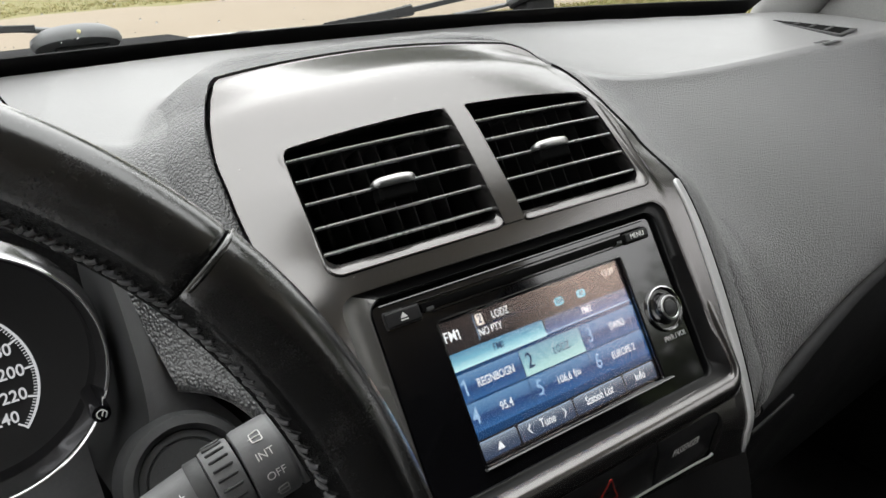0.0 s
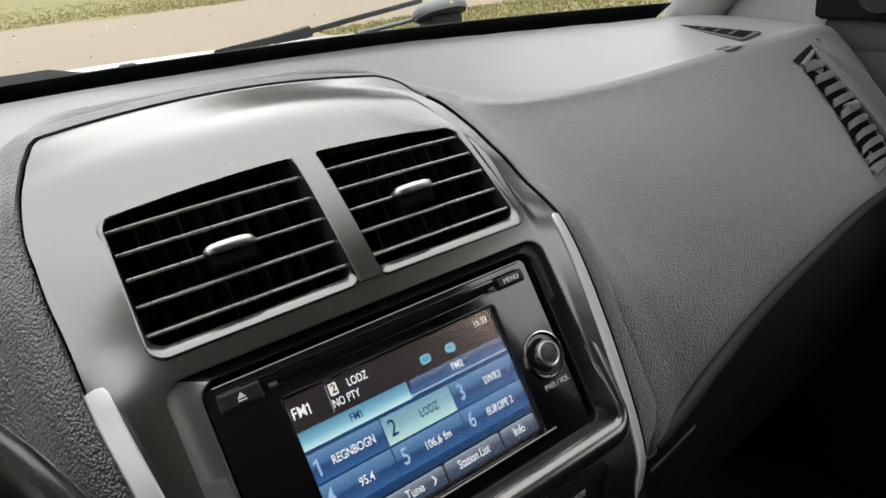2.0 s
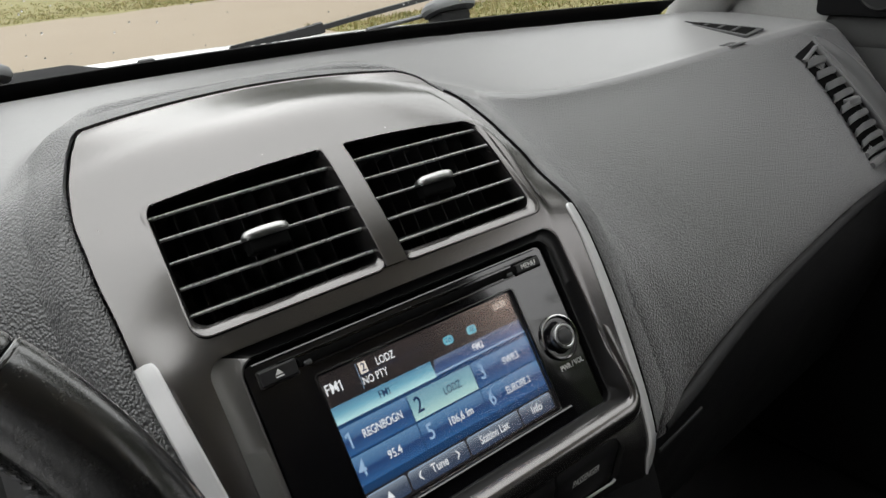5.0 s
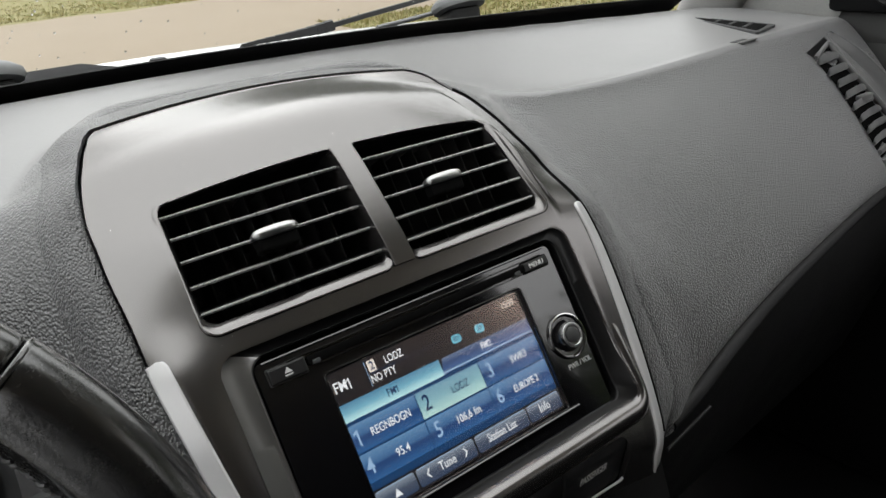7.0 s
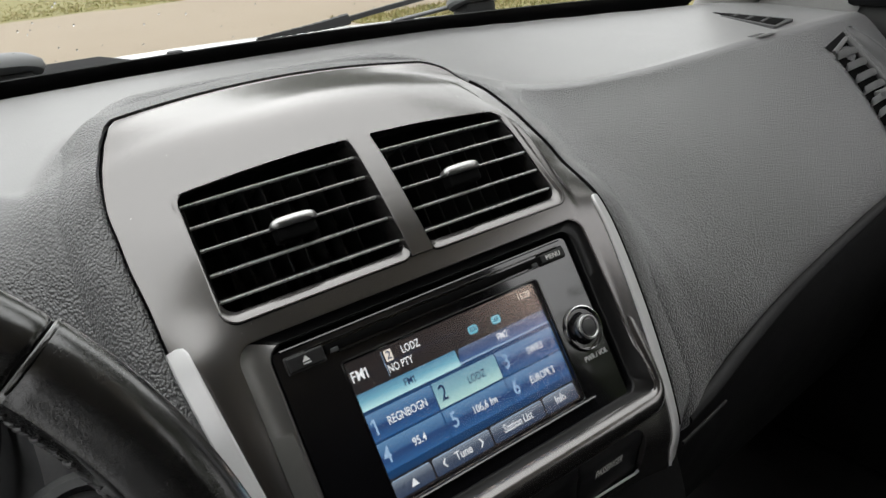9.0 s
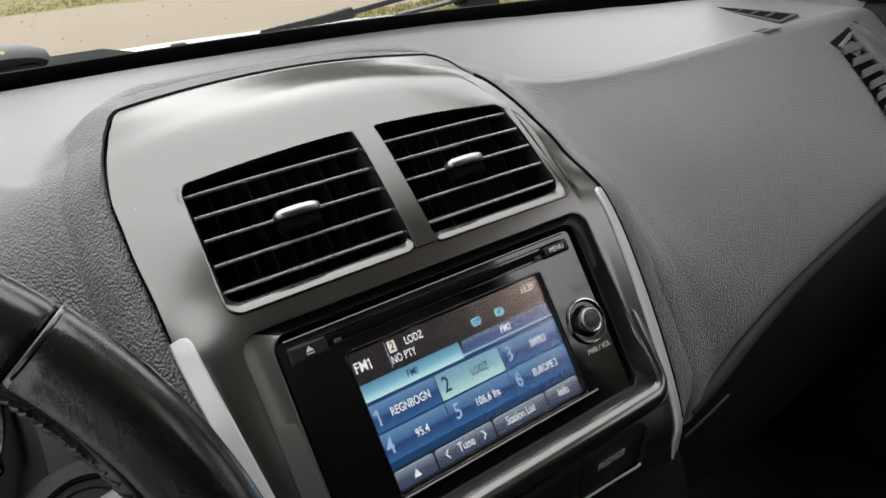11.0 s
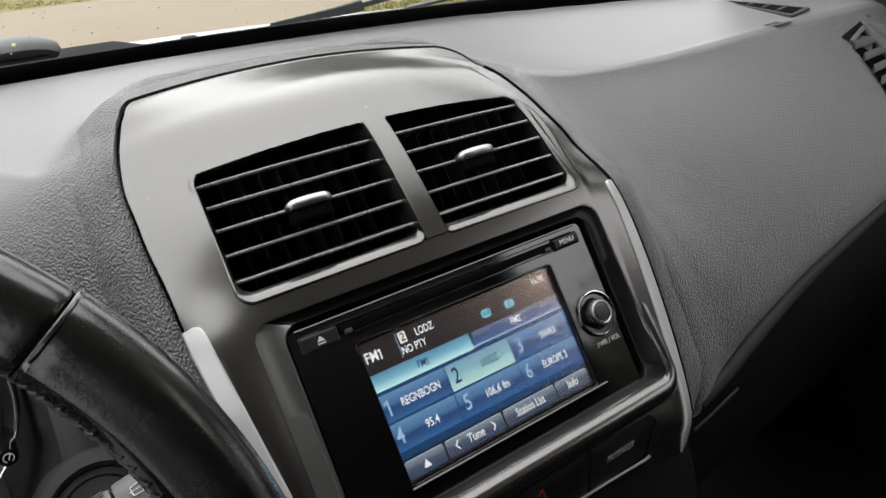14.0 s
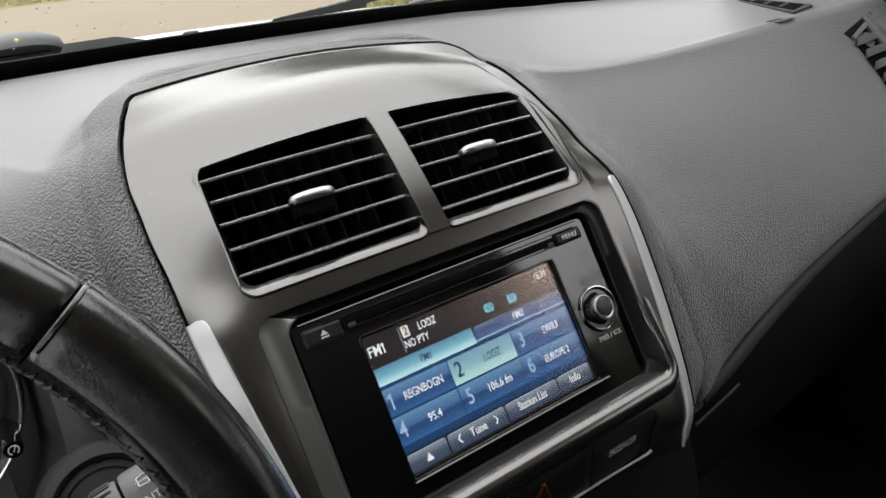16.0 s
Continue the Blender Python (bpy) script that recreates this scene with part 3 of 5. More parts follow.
LEFT = [
    station(-0.205, (0.345, 1.080), (0.225, 1.083), (0.148, 1.077), (0.112, 1.062), (0.085, 1.040), (0.058, 1.015), (0.034, 0.994), (0.06, 0.985)),
    station(-0.180, (0.35, 1.084), (0.225, 1.089), (0.149, 1.083), (0.110, 1.068), (0.070, 1.037), (0.040, 1.008), (0.016, 0.989), (0.04, 0.98)),
    station(-0.152, (0.35, 1.090), (0.23, 1.098), (0.152, 1.094), (0.108, 1.080), (0.058, 1.040), (0.012, 1.0), (-0.022, 0.966), (0.01, 0.955)),
    station(-0.118, (0.355, 1.098), (0.235, 1.110), (0.168, 1.113), (0.145, 1.090), (0.10, 1.055), (0.035, 0.985), (-0.03, 0.94), (0.0, 0.93)),
    station(-0.07, (0.36, 1.102), (0.25, 1.115), (0.195, 1.116), (0.178, 1.09), (0.115, 1.06), (0.045, 0.99), (-0.025, 0.90), (0.0, 0.88)),
]
DRIVER = [
    station(-0.80, (0.30, 1.064), (0.235, 1.064), (0.175, 1.066), (0.12, 1.07), (0.112, 1.062), (0.12, 1.05), (0.15, 1.03), (0.16, 0.98)),
    station(-0.60, (0.32, 1.070), (0.235, 1.075), (0.165, 1.085), (0.09, 1.088), (0.082, 1.08), (0.09, 1.07), (0.13, 1.05), (0.14, 0.98)),
    station(-0.40, (0.335, 1.080), (0.235, 1.09), (0.17, 1.098), (0.115, 1.10), (0.108, 1.094), (0.112, 1.09), (0.12, 1.08), (0.13, 0.98)),
    station(-0.28, (0.34, 1.080), (0.23, 1.086), (0.16, 1.088), (0.115, 1.090), (0.108, 1.085), (0.112, 1.08), (0.12, 1.07), (0.13, 0.98)),
    station(-0.207, (0.345, 1.080), (0.225, 1.083), (0.148, 1.078), (0.115, 1.068), (0.11, 1.06), (0.115, 1.05), (0.12, 1.04), (0.13, 0.98)),
]


def smooth_step(f):
    f = min(max(f, 0.0), 1.0)
    return f * f * (3 - 2 * f)


def ease(f):
    return f * (2 - f)


def loft(stations, across, along):
    prof = [[(s[0], y, z) for y, z in spline(s[1], along)] for s in stations]
    cols = [spline([p[j] for p in prof], across) for j in range(along)]
    return cols


dash = thing("dashboard", "dark grey grained soft dashboard, dusty on top", "dashboard")
top = loft(LEFT + RIGHT, 240, 96)


def crease(x, y):
    """How far a place lies inside the hood's foot line: beside it, then behind it."""
    return (0.178 - abs(x)) * 0.919 - (y - 0.132) * 0.395, 0.295 - y


for row in top:
    for p in row:
        if abs(p[0]) < 0.215 and p[1] > 0.125:  # the hood rises out of the flat top along a soft crease
            beside, behind = crease(p[0], p[1])
            inside = ease(min(max(beside / 0.06, 0.0), 1.0)) * smooth_step(behind / 0.10)
            level = 1.0845 - 0.005 * min(max(p[0] / 0.15, 0), 1)
            if p[2] > level:
                p[2] += (level - p[2]) * (1 - inside) * min(1.0, (p[1] - 0.125) / 0.03)
        trough = p[1] - 0.470 + 0.27 * (p[0] - 0.40)  # a shallow trough along the glass on the passenger's side
        if p[0] > 0.33 and trough > 0:
            p[2] -= 0.011 * smooth_step(trough / 0.022) * smooth_step((p[0] - 0.33) / 0.10)
for row in top:  # the left border of the pad slants inwards as it comes down
    for p in row:
        if p[0] < -0.15 and p[2] < 1.06:
            p[0] += 0.2 * (1.06 - p[2]) * min(1, (-0.15 - p[0]) / 0.055)
pad = part("top_pad", sheet(top), PADTOP, dash, angle=60)


def grain_left(ob, most=1.0):
    """Marks how much grain still shows: all of it on upright faces and round the hood, little on the dusty level top."""
    mark = ob.data.attributes.new("grain_left", "FLOAT", "POINT")
    for v, nrm in zip(ob.data.vertices, ob.data.vertex_normals):
        beside, behind = crease(v.co.x, v.co.y)
        hood = smooth_step(beside / 0.012) * smooth_step((0.245 - v.co.y) / 0.05)
        upright = smooth_step((0.95 - abs(nrm.vector.z)) / 0.14)
        mark.data[v.index].value = most * (0.12 + 0.88 * max(hood, upright))


grain_left(pad)
grain_left(part("driver_pad", sheet(loft(DRIVER, 70, 50)), PADTOP, dash, angle=60), 0.4)
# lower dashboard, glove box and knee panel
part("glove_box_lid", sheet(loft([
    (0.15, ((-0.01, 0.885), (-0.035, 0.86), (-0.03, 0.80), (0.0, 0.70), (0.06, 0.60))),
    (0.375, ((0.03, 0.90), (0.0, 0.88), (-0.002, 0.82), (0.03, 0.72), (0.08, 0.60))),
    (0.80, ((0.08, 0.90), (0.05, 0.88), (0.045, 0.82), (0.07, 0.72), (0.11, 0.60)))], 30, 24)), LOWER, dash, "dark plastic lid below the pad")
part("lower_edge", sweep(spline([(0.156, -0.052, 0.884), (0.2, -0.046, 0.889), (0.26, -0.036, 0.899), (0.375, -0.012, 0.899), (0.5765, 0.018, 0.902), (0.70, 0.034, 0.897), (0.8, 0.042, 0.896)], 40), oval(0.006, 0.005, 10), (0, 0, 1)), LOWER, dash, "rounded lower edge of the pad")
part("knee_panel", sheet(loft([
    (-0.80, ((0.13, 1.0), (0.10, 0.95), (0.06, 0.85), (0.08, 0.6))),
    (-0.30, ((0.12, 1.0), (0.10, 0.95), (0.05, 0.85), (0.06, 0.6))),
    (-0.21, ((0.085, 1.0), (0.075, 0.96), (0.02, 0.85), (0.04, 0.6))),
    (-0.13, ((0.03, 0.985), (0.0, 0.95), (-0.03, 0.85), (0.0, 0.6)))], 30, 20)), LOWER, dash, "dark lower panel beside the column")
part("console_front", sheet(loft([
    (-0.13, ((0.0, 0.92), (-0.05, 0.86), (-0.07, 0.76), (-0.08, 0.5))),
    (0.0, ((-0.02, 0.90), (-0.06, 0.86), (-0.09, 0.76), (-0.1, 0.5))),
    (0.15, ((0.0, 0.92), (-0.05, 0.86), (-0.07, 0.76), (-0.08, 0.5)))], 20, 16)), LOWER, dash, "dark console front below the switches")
# paler strip laid on for the light caught along the lid's edge
part("lid_edge_highlight", sweep([(0.158, -0.051, 0.861), (0.185, -0.048, 0.862), (0.215, -0.046, 0.866)], oval(0.0012, 0.0016, 8), (0, 0, 1)), SMOOTH, dash, "paler strip for the catch-light on the lower lid")

# ---- the centre panel: places are (x, depth into the dash, height along the face) ----
MID = [(-0.1345, 0.0080), (-0.119, -0.0018), (-0.103, -0.0110), (-0.06, -0.008), (0.0, -0.006), (0.043, -0.004), (0.08, 0.003), (0.11, 0.011), (0.13, 0.0215), (0.1470, 0.0325), (0.1595, 0.0445), (0.1703, 0.0590), (0.1808, 0.0745), (0.1915, 0.090)]
EDGE = [(-0.1420, 0.004, 0.1135), (-0.134, -0.002, 0.1190), (-0.114, -0.0085, 0.1260), (-0.06, -0.010, 0.1345), (0.0, -0.007, 0.1415), (0.037, 0.0, 0.1452), (0.075, 0.012, 0.147), (0.1, 0.022, 0.1435), (0.117, 0.030, 0.141), (0.1375, 0.040, 0.135), (0.152, 0.050, 0.1285), (0.1645, 0.0575, 0.1215), (0.1755, 0.0660, 0.1068)]
mid_line, edge_line = spline(MID, 97), spline(EDGE, 97)


def smooth_steps(f):
    f = np.clip(f, 0.0, 1.0)
    return f * f * (3 - 2 * f)


def falls(a, um, right):
    """How far the face has dropped from the middle (0) to the border (1) at the share a of its half width."""
    if right:  # beside the vent a quick step down, then a shelf; lower down one even flank
        even = 0.12 * a ** 2 + 0.88 * (np.maximum(0, a - 0.865) / 0.135) ** 1.05
        step = 0.08 * a ** 2 + 0.92 * (0.62 * smooth_steps((a - 0.812) / 0.055) + 0.38 * np.maximum(0, a - 0.84) / 0.16)
        flank = even + (step - even) * smooth_steps((um - 0.025) / 0.03)
        high = smooth_steps((um - 0.115) / 0.06)
    else:
        flank = 0.12 * a ** 2 + 0.88 * (np.maximum(0, a - 0.8) / 0.2) ** 1.25
        high = smooth_steps((um - 0.09) / 0.06)
    return flank * (1 - high) + a ** 2 * high


def border(ue, ve, w, right):
    """Depth and half width of the panel at its border: the passenger's side lies deeper beside the vents."""
    if right:
        return ve + 0.012 * smooth_steps((ue - 0.03) / 0.045) - 0.005 * smooth_steps((ue - 0.158) / 0.016), w
    return ve, w + 0.006 * smooth_steps((ue - 0.163) / 0.012) - 0.0038 * np.exp(-((ue - 0.068) / 0.032) ** 2)


def panel_at(k, s):
    """Row k of the panel (foot to top), s from -1 to 1 across it: a flat middle, flanks that fall back, and a low ridge beside the side strips."""
    (um, vm), (ue, ve, w) = mid_line[k], edge_line[k]
    a = abs(s)
    ve, w = (float(q) for q in border(ue, ve, w, s > 0))
    fall = float(falls(a, um, s > 0))
    u = um + (ue - um) * a ** 2
    out, crest = a * w, w - 0.0105
    rise = smooth_step((out - crest + 0.034) / 0.034) if out < crest else (w - out) / 0.0105
    rise *= (s < 0) * 0.0037 * smooth_step((0.055 - u) / 0.035) * smooth_step((w - 0.095) / 0.02)
    return (s * w, vm + (ve - vm) * fall - rise, u)


@functools.lru_cache(maxsize=None)
def section(x):
    """Heights and depths of the panel's face along one upright cut (the same shape as panel_at)."""
    um, vm, ue, ve, w = mid_line[:, 0], mid_line[:, 1], edge_line[:, 0], edge_line[:, 1], edge_line[:, 2]
    ve, w = border(ue, ve, w, x > 0)
    a = np.clip(abs(x) / w, 0, 1)
    fall = falls(a, um, x > 0)
    u = um + (ue - um) * a ** 2
    out, crest = a * w, w - 0.0105
    rise = np.where(out < crest, smooth_steps((out - crest + 0.034) / 0.034), (w - out) / 0.0105)
    rise = rise * (x < 0) * 0.0037 * smooth_steps((0.055 - u) / 0.035) * smooth_steps((w - 0.095) / 0.02)
    return u, vm + (ve - vm) * fall - rise


def panel_v(x, u):
    """The depth of the panel's face at (x, u)."""
    return float(np.interp(u, *section(x)))


def panel_normal(x, u, h=0.0016):
    return Vector(((panel_v(x + h, u) - panel_v(x - h, u)) / (2 * h), -1, (panel_v(x, u + h) - panel_v(x, u - h)) / (2 * h))).normalized()


across = np.concatenate([np.sin(np.linspace(-math.pi / 2, 0.85, 56)), np.linspace(0.76, 1.0, 26)])
front = [[panel_at(k, s) for s in across] for k in range(97)]
rear = [[(x * 0.97, v + 0.014, u) for x, v, u in r] for r in front]
for r in front:  # the face rolls back at its border
    for j, d in ((0, 0.0012), (-1, 0.003)):
        r[j] = (r[j][0], r[j][1] + d, r[j][2])
panel = thing("centre_panel", "satin grey metallic centre panel round vents and radio", "dash panel", STACK)
bezel = part("bezel", slab(front, rear), SATIN, panel)


def vent_shape(side, foot, inner, outer, outer_top, top, drop):
    """The outline of one vent: straight foot and sides under a bowed top edge."""
    bow = [(inner + (outer_top - inner) * f, top - drop * f ** 1.8) for f in np.linspace(0, 1, 9)]
    radii = [0.0078, 0.005, 0.0028] + [0.03] * 7 + [0.0078]
    corners = [(-outer, foot), (-inner, foot + 0.0005)] + [(-x, u) for x, u in bow]
    return ([(-x, u) for x, u in corners[1::-1] + corners[:1:-1]], [radii[1], radii[0]] + radii[:1:-1]) if side > 0 else (corners, radii)


VENTS, VENT_R = zip(*(vent_shape(s, 0.0390, 0.0072, 0.1160 + 0.0006 * (s > 0), 0.1118 + 0.0006 * (s > 0), 0.1185, 0.0047) for s in (-1, 1)))
INNER = [vent_shape(s, 0.0446, 0.0077, 0.1132 - 0.0018 * (s > 0), 0.1094 - 0.0014 * (s > 0), 0.1180, 0.0049)[0] for s in (-1, 1)]
RADIO_HOLE = ((-0.1180, -0.0925), (0.1180, -0.0925), (0.1180, 0.0285), (-0.1180, 0.0285))
HOLE_R = (0.007, 0.007, 0.010, 0.010)
SWITCH_HOLE = ((-0.0880, -0.1318), (0.0880, -0.1318), (0.0945, -0.1052), (-0.0945, -0.1052))
bpy.context.view_layer.update()
cut(bezel, [prism(rounded(q, r), -0.05, 0.09) for q, r in zip(VENTS, VENT_R)] + [prism(rounded(RADIO_HOLE, HOLE_R), -0.05, 0.09), prism(rounded(SWITCH_HOLE, 0.006), -0.05, 0.09)])
# the face shades as one smooth sweep across the cuts
facing = [Vector(c.vector) for c in bezel.data.corner_normals]
for p in bezel.data.polygons:
    if p.normal.dot(panel_normal(p.center.x, p.center.z)) > 0.95:
        for i in p.loop_indices:
            at = bezel.data.vertices[bezel.data.loops[i].vertex_index].co
            facing[i] = panel_normal(at.x, at.z)
bezel.data.normals_split_custom_set(facing)

# dark joint and grained rim that follow the panel's outline
outline = [panel_at(k, -1) for k in range(2, 97)] + [panel_at(96, s) for s in np.linspace(-1, 1, 40)[1:-1]] + [panel_at(k, 1) for k in range(96, 1, -1)]
outline = np.array(outline)
away = []
for i in range(len(outline)):
    t = outline[min(i + 1, len(outline) - 1)] - outline[max(i - 1, 0)]
    q = np.cross((0, -1, 0), t)
    away.append(q / np.linalg.norm(q))
away = np.array(away)
for _ in range(6):
    away[1:-1] = (away[:-2] + away[1:-1] * 2 + away[2:]) / 4
joint = outline + away * 0.0006 + np.array((0, 0.0095, 0))
part("joint", sweep(joint, oval(0.0006, 0.004, 8), (0, -1, 0)), GAP, panel, "dark joint round the panel")
# black tube added where the pad's side wall lies in shade
right_low = [i for i in range(len(outline)) if outline[i][0] > 0 and -0.12 < outline[i][2] < 0.15]
part("joint", sweep([outline[i] + away[i] * 0.0030 + np.array((0, 0.0042, 0)) for i in right_low], oval(0.0016, 0.003, 8), (0, -1, 0)), GAP, panel, "black tube for the shade between panel and pad")
# the pad rolls up to the joint all the way round
WIDE = ((0.0003, 0.020), (0.0004, 0.0085), (0.0008, 0.0064), (0.0028, 0.0056), (0.0090, 0.0066), (0.0140, 0.0100), (0.0185, 0.0170), (0.0240, 0.0300), (0.0300, 0.0500))
NARROW = ((0.0044, 0.020), (0.0045, 0.0085), (0.0050, 0.0064), (0.0062, 0.0055), (0.0085, 0.0056), (0.0115, 0.0063), (0.0160, 0.0078), (0.0260, 0.0112), (0.0420, 0.0300))
skirt = []
for i in range(len(outline)):
    x, v, u = outline[i]
    if u < -0.136:
        continue
    wide = 1.0 if x < 0 else smooth_step((u - 0.05) / 0.06)
    high = smooth_step((u - 0.12) / 0.045)
    row = []
    low = smooth_step(-u / 0.04)
    for (a, d), (b, e) in zip(WIDE, NARROW[:-1] + ((0.0420, 0.0300 - 0.0105 * low),)):
        off, deep = b + (a - b) * wide, e + (d - e) * wide
        off = 0.0044 + (off - 0.0044) * (1 if x < 0 or off < 0.0044 else smooth_step((u + 0.142) / 0.05))
        row.append(outline[i] + away[i] * off + np.array((0, deep * (1 + 1.3 * high * (deep > 0.0061)) - 0.0034 * high - (0.0036 if x < 0 else 0) * (1 - high), 0)))
    skirt.append(row)
turn_at = max(i for i in range(len(skirt)) if skirt[i][0][0] < 0.09)
halves = skirt[:turn_at + 1], skirt[turn_at:]
edge_bm = sheet(halves[0])
plane = STACK.inverted()
corner = [f for f in edge_bm.faces if f.calc_center_median().x < -0.155 and f.calc_center_median().z < 0.03]
corner += list({e for f in corner for e in f.edges}) + list({v for f in corner for v in f.verts})
bmesh.ops.bisect_plane(edge_bm, geom=corner, plane_co=plane @ Vector((-0.181, 0.017, 0.9885)), plane_no=plane.to_3x3() @ Vector((0.15, 0.25, 1)), clear_inner=True)
for half, skin in ((edge_bm, PAD), (sheet(halves[1]), ROLLED)):
    part("pad_edge", half, skin, dash, "grained edge of the pad along the panel", angle=70).matrix_world = STACK

# bright strips down both sides, blunt at the top and pointed at the foot
def between(k, x_of):
    """The panel's face at a row between two of its rows."""
    k0 = min(int(k), 95)
    p, q = (np.array(panel_at(i, max(-1.0, min(1.0, x_of(edge_line[i][2]))))) for i in (k0, k0 + 1))
    return p + (q - p) * (k - k0)


k_foot = min(k for k in range(97) if edge_line[k][0] > -0.1412)
k_head = max(k for k in range(97) if edge_line[k][0] < 0.0405)
for s in (-1, 1):
    face, under = [], []
    for f in np.linspace(0, 1, 110):
        k = k_foot + (k_head - k_foot) * f
        round_off = max(0.0, (f - 0.955) / 0.045)
        wide = (0.0079 if s < 0 else 0.0072) * min(1, (f / 0.22 + 0.02) ** 0.8) * (0.45 + 0.55 * math.sqrt(max(0, 1 - round_off ** 2.5)))
        row = []
        for g, lift in ((1.0, -0.005), (1.0, -0.0012), (0.95, -0.0004), (0.5, 0.0010), (0.14, 0.0018), (0.03, 0.0012), (0.0, -0.002)):
            x, v, u = between(k, lambda w: s * (1 - wide * (1 - g) / w))
            row.append((x + s * 0.0013 * g, v - lift * (1 - 0.5 * round_off ** 3), u))
        face.append(row)
        under.append([(x * 0.997, v + 0.006, u) for x, v, u in row])
    part("side_strip", slab(face, under), SILVER, panel, "bright silver side strip", angle=30)

# rounded lips round the vents and the sloping frame round the radio
for q, q_in, r_out in zip(VENTS, INNER, VENT_R):
    a, b = rounded(q, r_out, 8), rounded(q_in, [0.85 * k for k in r_out], 8)
    la = [(x, panel_v(x, u), u) for x, u in a]
    lb = [(x, panel_v(x, u), u) for x, u in b]
    mids = []
    for out, f, dv, flat_f, flat_dv in ((0.0010, 0, 0.0008, 0, 0.0008), (0.0007, 0, -0.0006, 0, -0.0008), (0.0, 0, -0.0011, 0.0, -0.0014), (0, 0.12, -0.0009, 0.3, -0.0016), (0, 0.3, -0.0005, 0.8, -0.0010), (0, 1.0, 0.0014, 1.0, 0.0012), (0, 1.02, 0.012, 1.02, 0.012)):
        row = []
        for p, r in zip(la, lb):
            upright = smooth_step((abs(p[0] - r[0]) / max(math.dist(p, r), 1e-6) - 0.5) / 0.35)
            g = f + (flat_f - f) * upright - out / max(math.dist(p, r), 0.0012)
            lift = dv + (flat_dv - dv) * upright
            row.append(tuple(p[i] + (r[i] - p[i]) * g + (0, lift, 0)[i] for i in range(3)))
        mids.append(row)
    part("vent_frame", sheet(mids, closed_rows=True), SATIN, panel, "sloping frame round a vent", angle=60)
outer = densify(rounded(RADIO_HOLE, HOLE_R), 0.004)


def bead(u):
    return 0.0004 + 0.0018 * smooth_step((-0.055 - u) / 0.03)


def lip_at(x, u, f):
    """From the border of the hole (f = 0) to the inner lip (f = 1)."""
    xi, ui = -0.1025 + (x + 0.118) * 0.2100 / 0.236, -0.0862 + (u + 0.0925) * 0.1087 / 0.121
    return x + (xi - x) * f, u + (ui - u) * f


recess = ((-0.1165, -0.0912), (0.1165, -0.0912), (0.1165, 0.0270), (-0.1165, 0.0270))
part("recess", prism(rounded(recess, 0.009), 0.0015, 0.006), GAP, panel, "dark recess behind the radio")
rim_rows = [[(x * k, panel_v(x, u) + 0.0008 - bead(u) * h, -0.032 + (u + 0.032) * (1 + (k - 1) * 1.4)) for x, u in outer] for k, h in ((1.020, -0.3), (1.014, 0.35), (1.006, 0.9), (0.998, 1.0), (0.992, 0.7))]
part("radio_frame", sheet(rim_rows, closed_rows=True), SATIN, panel, "raised border round the radio", angle=60)
bar_path = [(x, -0.0970, 0.0, -1.0) for x in np.linspace(-0.124, 0.1100, 60)]
bar_path += [(0.1100 + 0.012 * math.sin(w), -0.0850 - 0.012 * math.cos(w), math.sin(w), -math.cos(w)) for w in np.linspace(0.1, math.pi / 2, 12)]
bar_path += [(0.1220, u, 1.0, 0.0) for u in np.linspace(-0.083, -0.012, 24)]
bar_rows = []
for x, u, nx, nu in bar_path:  # along the foot and up the passenger's side, dying out at both ends
    k = (1 - smooth_step((-x - 0.094) / 0.027)) * (1 - smooth_step((u + 0.085) / 0.072)) * (1 - 0.35 * nx ** 2)
    wide = 1 - 0.30 * nx ** 2
    row = []
    for d, lift in ((-0.0074, -0.0006), (-0.0065, 0.0012), (-0.0048, 0.0032), (-0.0025, 0.0046), (0.0, 0.0050), (0.0028, 0.0042), (0.0054, 0.0026), (0.0076, 0.0006), (0.0080, -0.0020)):
        px, pu = x + nx * d * wide, u + nu * d * wide + 0.006 * (1 - k) * (x < -0.09)
        row.append((px, panel_v(px, pu) + 0.0012 - k * lift, pu))
    bar_rows.append(row)
part("foot_bar", sheet(bar_rows), SATIN, panel, "rounded satin bar under the radio", angle=60)
wall = []
for f, v, low in ((0.02, None, 0), (0.10, None, 0), (0.90, -0.0026, -0.0052), (0.97, -0.0034, -0.0052), (1.03, -0.0032, -0.0046), (1.08, -0.0020, -0.0030), (1.10, 0.012, 0.012)):
    row = []
    for x, u in outer:
        xi, ui = lip_at(x, u, f)
        at_foot = smooth_step((-0.080 - u) / 0.010)
        row.append((xi, panel_v(x, u) + 0.0006 - bead(u) * 0.6 + 0.012 * f * (1 - 0.6 * at_foot) if v is None else v + (low - v) * at_foot, ui))
    wall.append(row)
last = max(i for i, (x, u) in enumerate(outer) if x < -0.107 and u > 0.0280)
# one wall in two tones: black for dark reflections, satin for the lit side
part("frame_wall", sheet([r[:last + 1] for r in wall]), WALLBLACK, panel, "frame wall coloured black where it mirrors the dark", angle=60)
part("frame_wall", sheet([r[last:] + r[:1] for r in wall]), SATINWALL, panel, "lighter left side of the frame wall in satin", angle=60)
div = [[(x, panel_v(0, u) + dv, u) for x, dv in ((-0.0080, 0.012), (-0.0079, 0.0010), (-0.0071, -0.0019), (-0.0064, -0.0024), (0.0066, -0.0024), (0.0073, -0.0019), (0.0079, 0.0010), (0.0080, 0.012))] for u in np.linspace(0.0405, 0.1184, 12)]
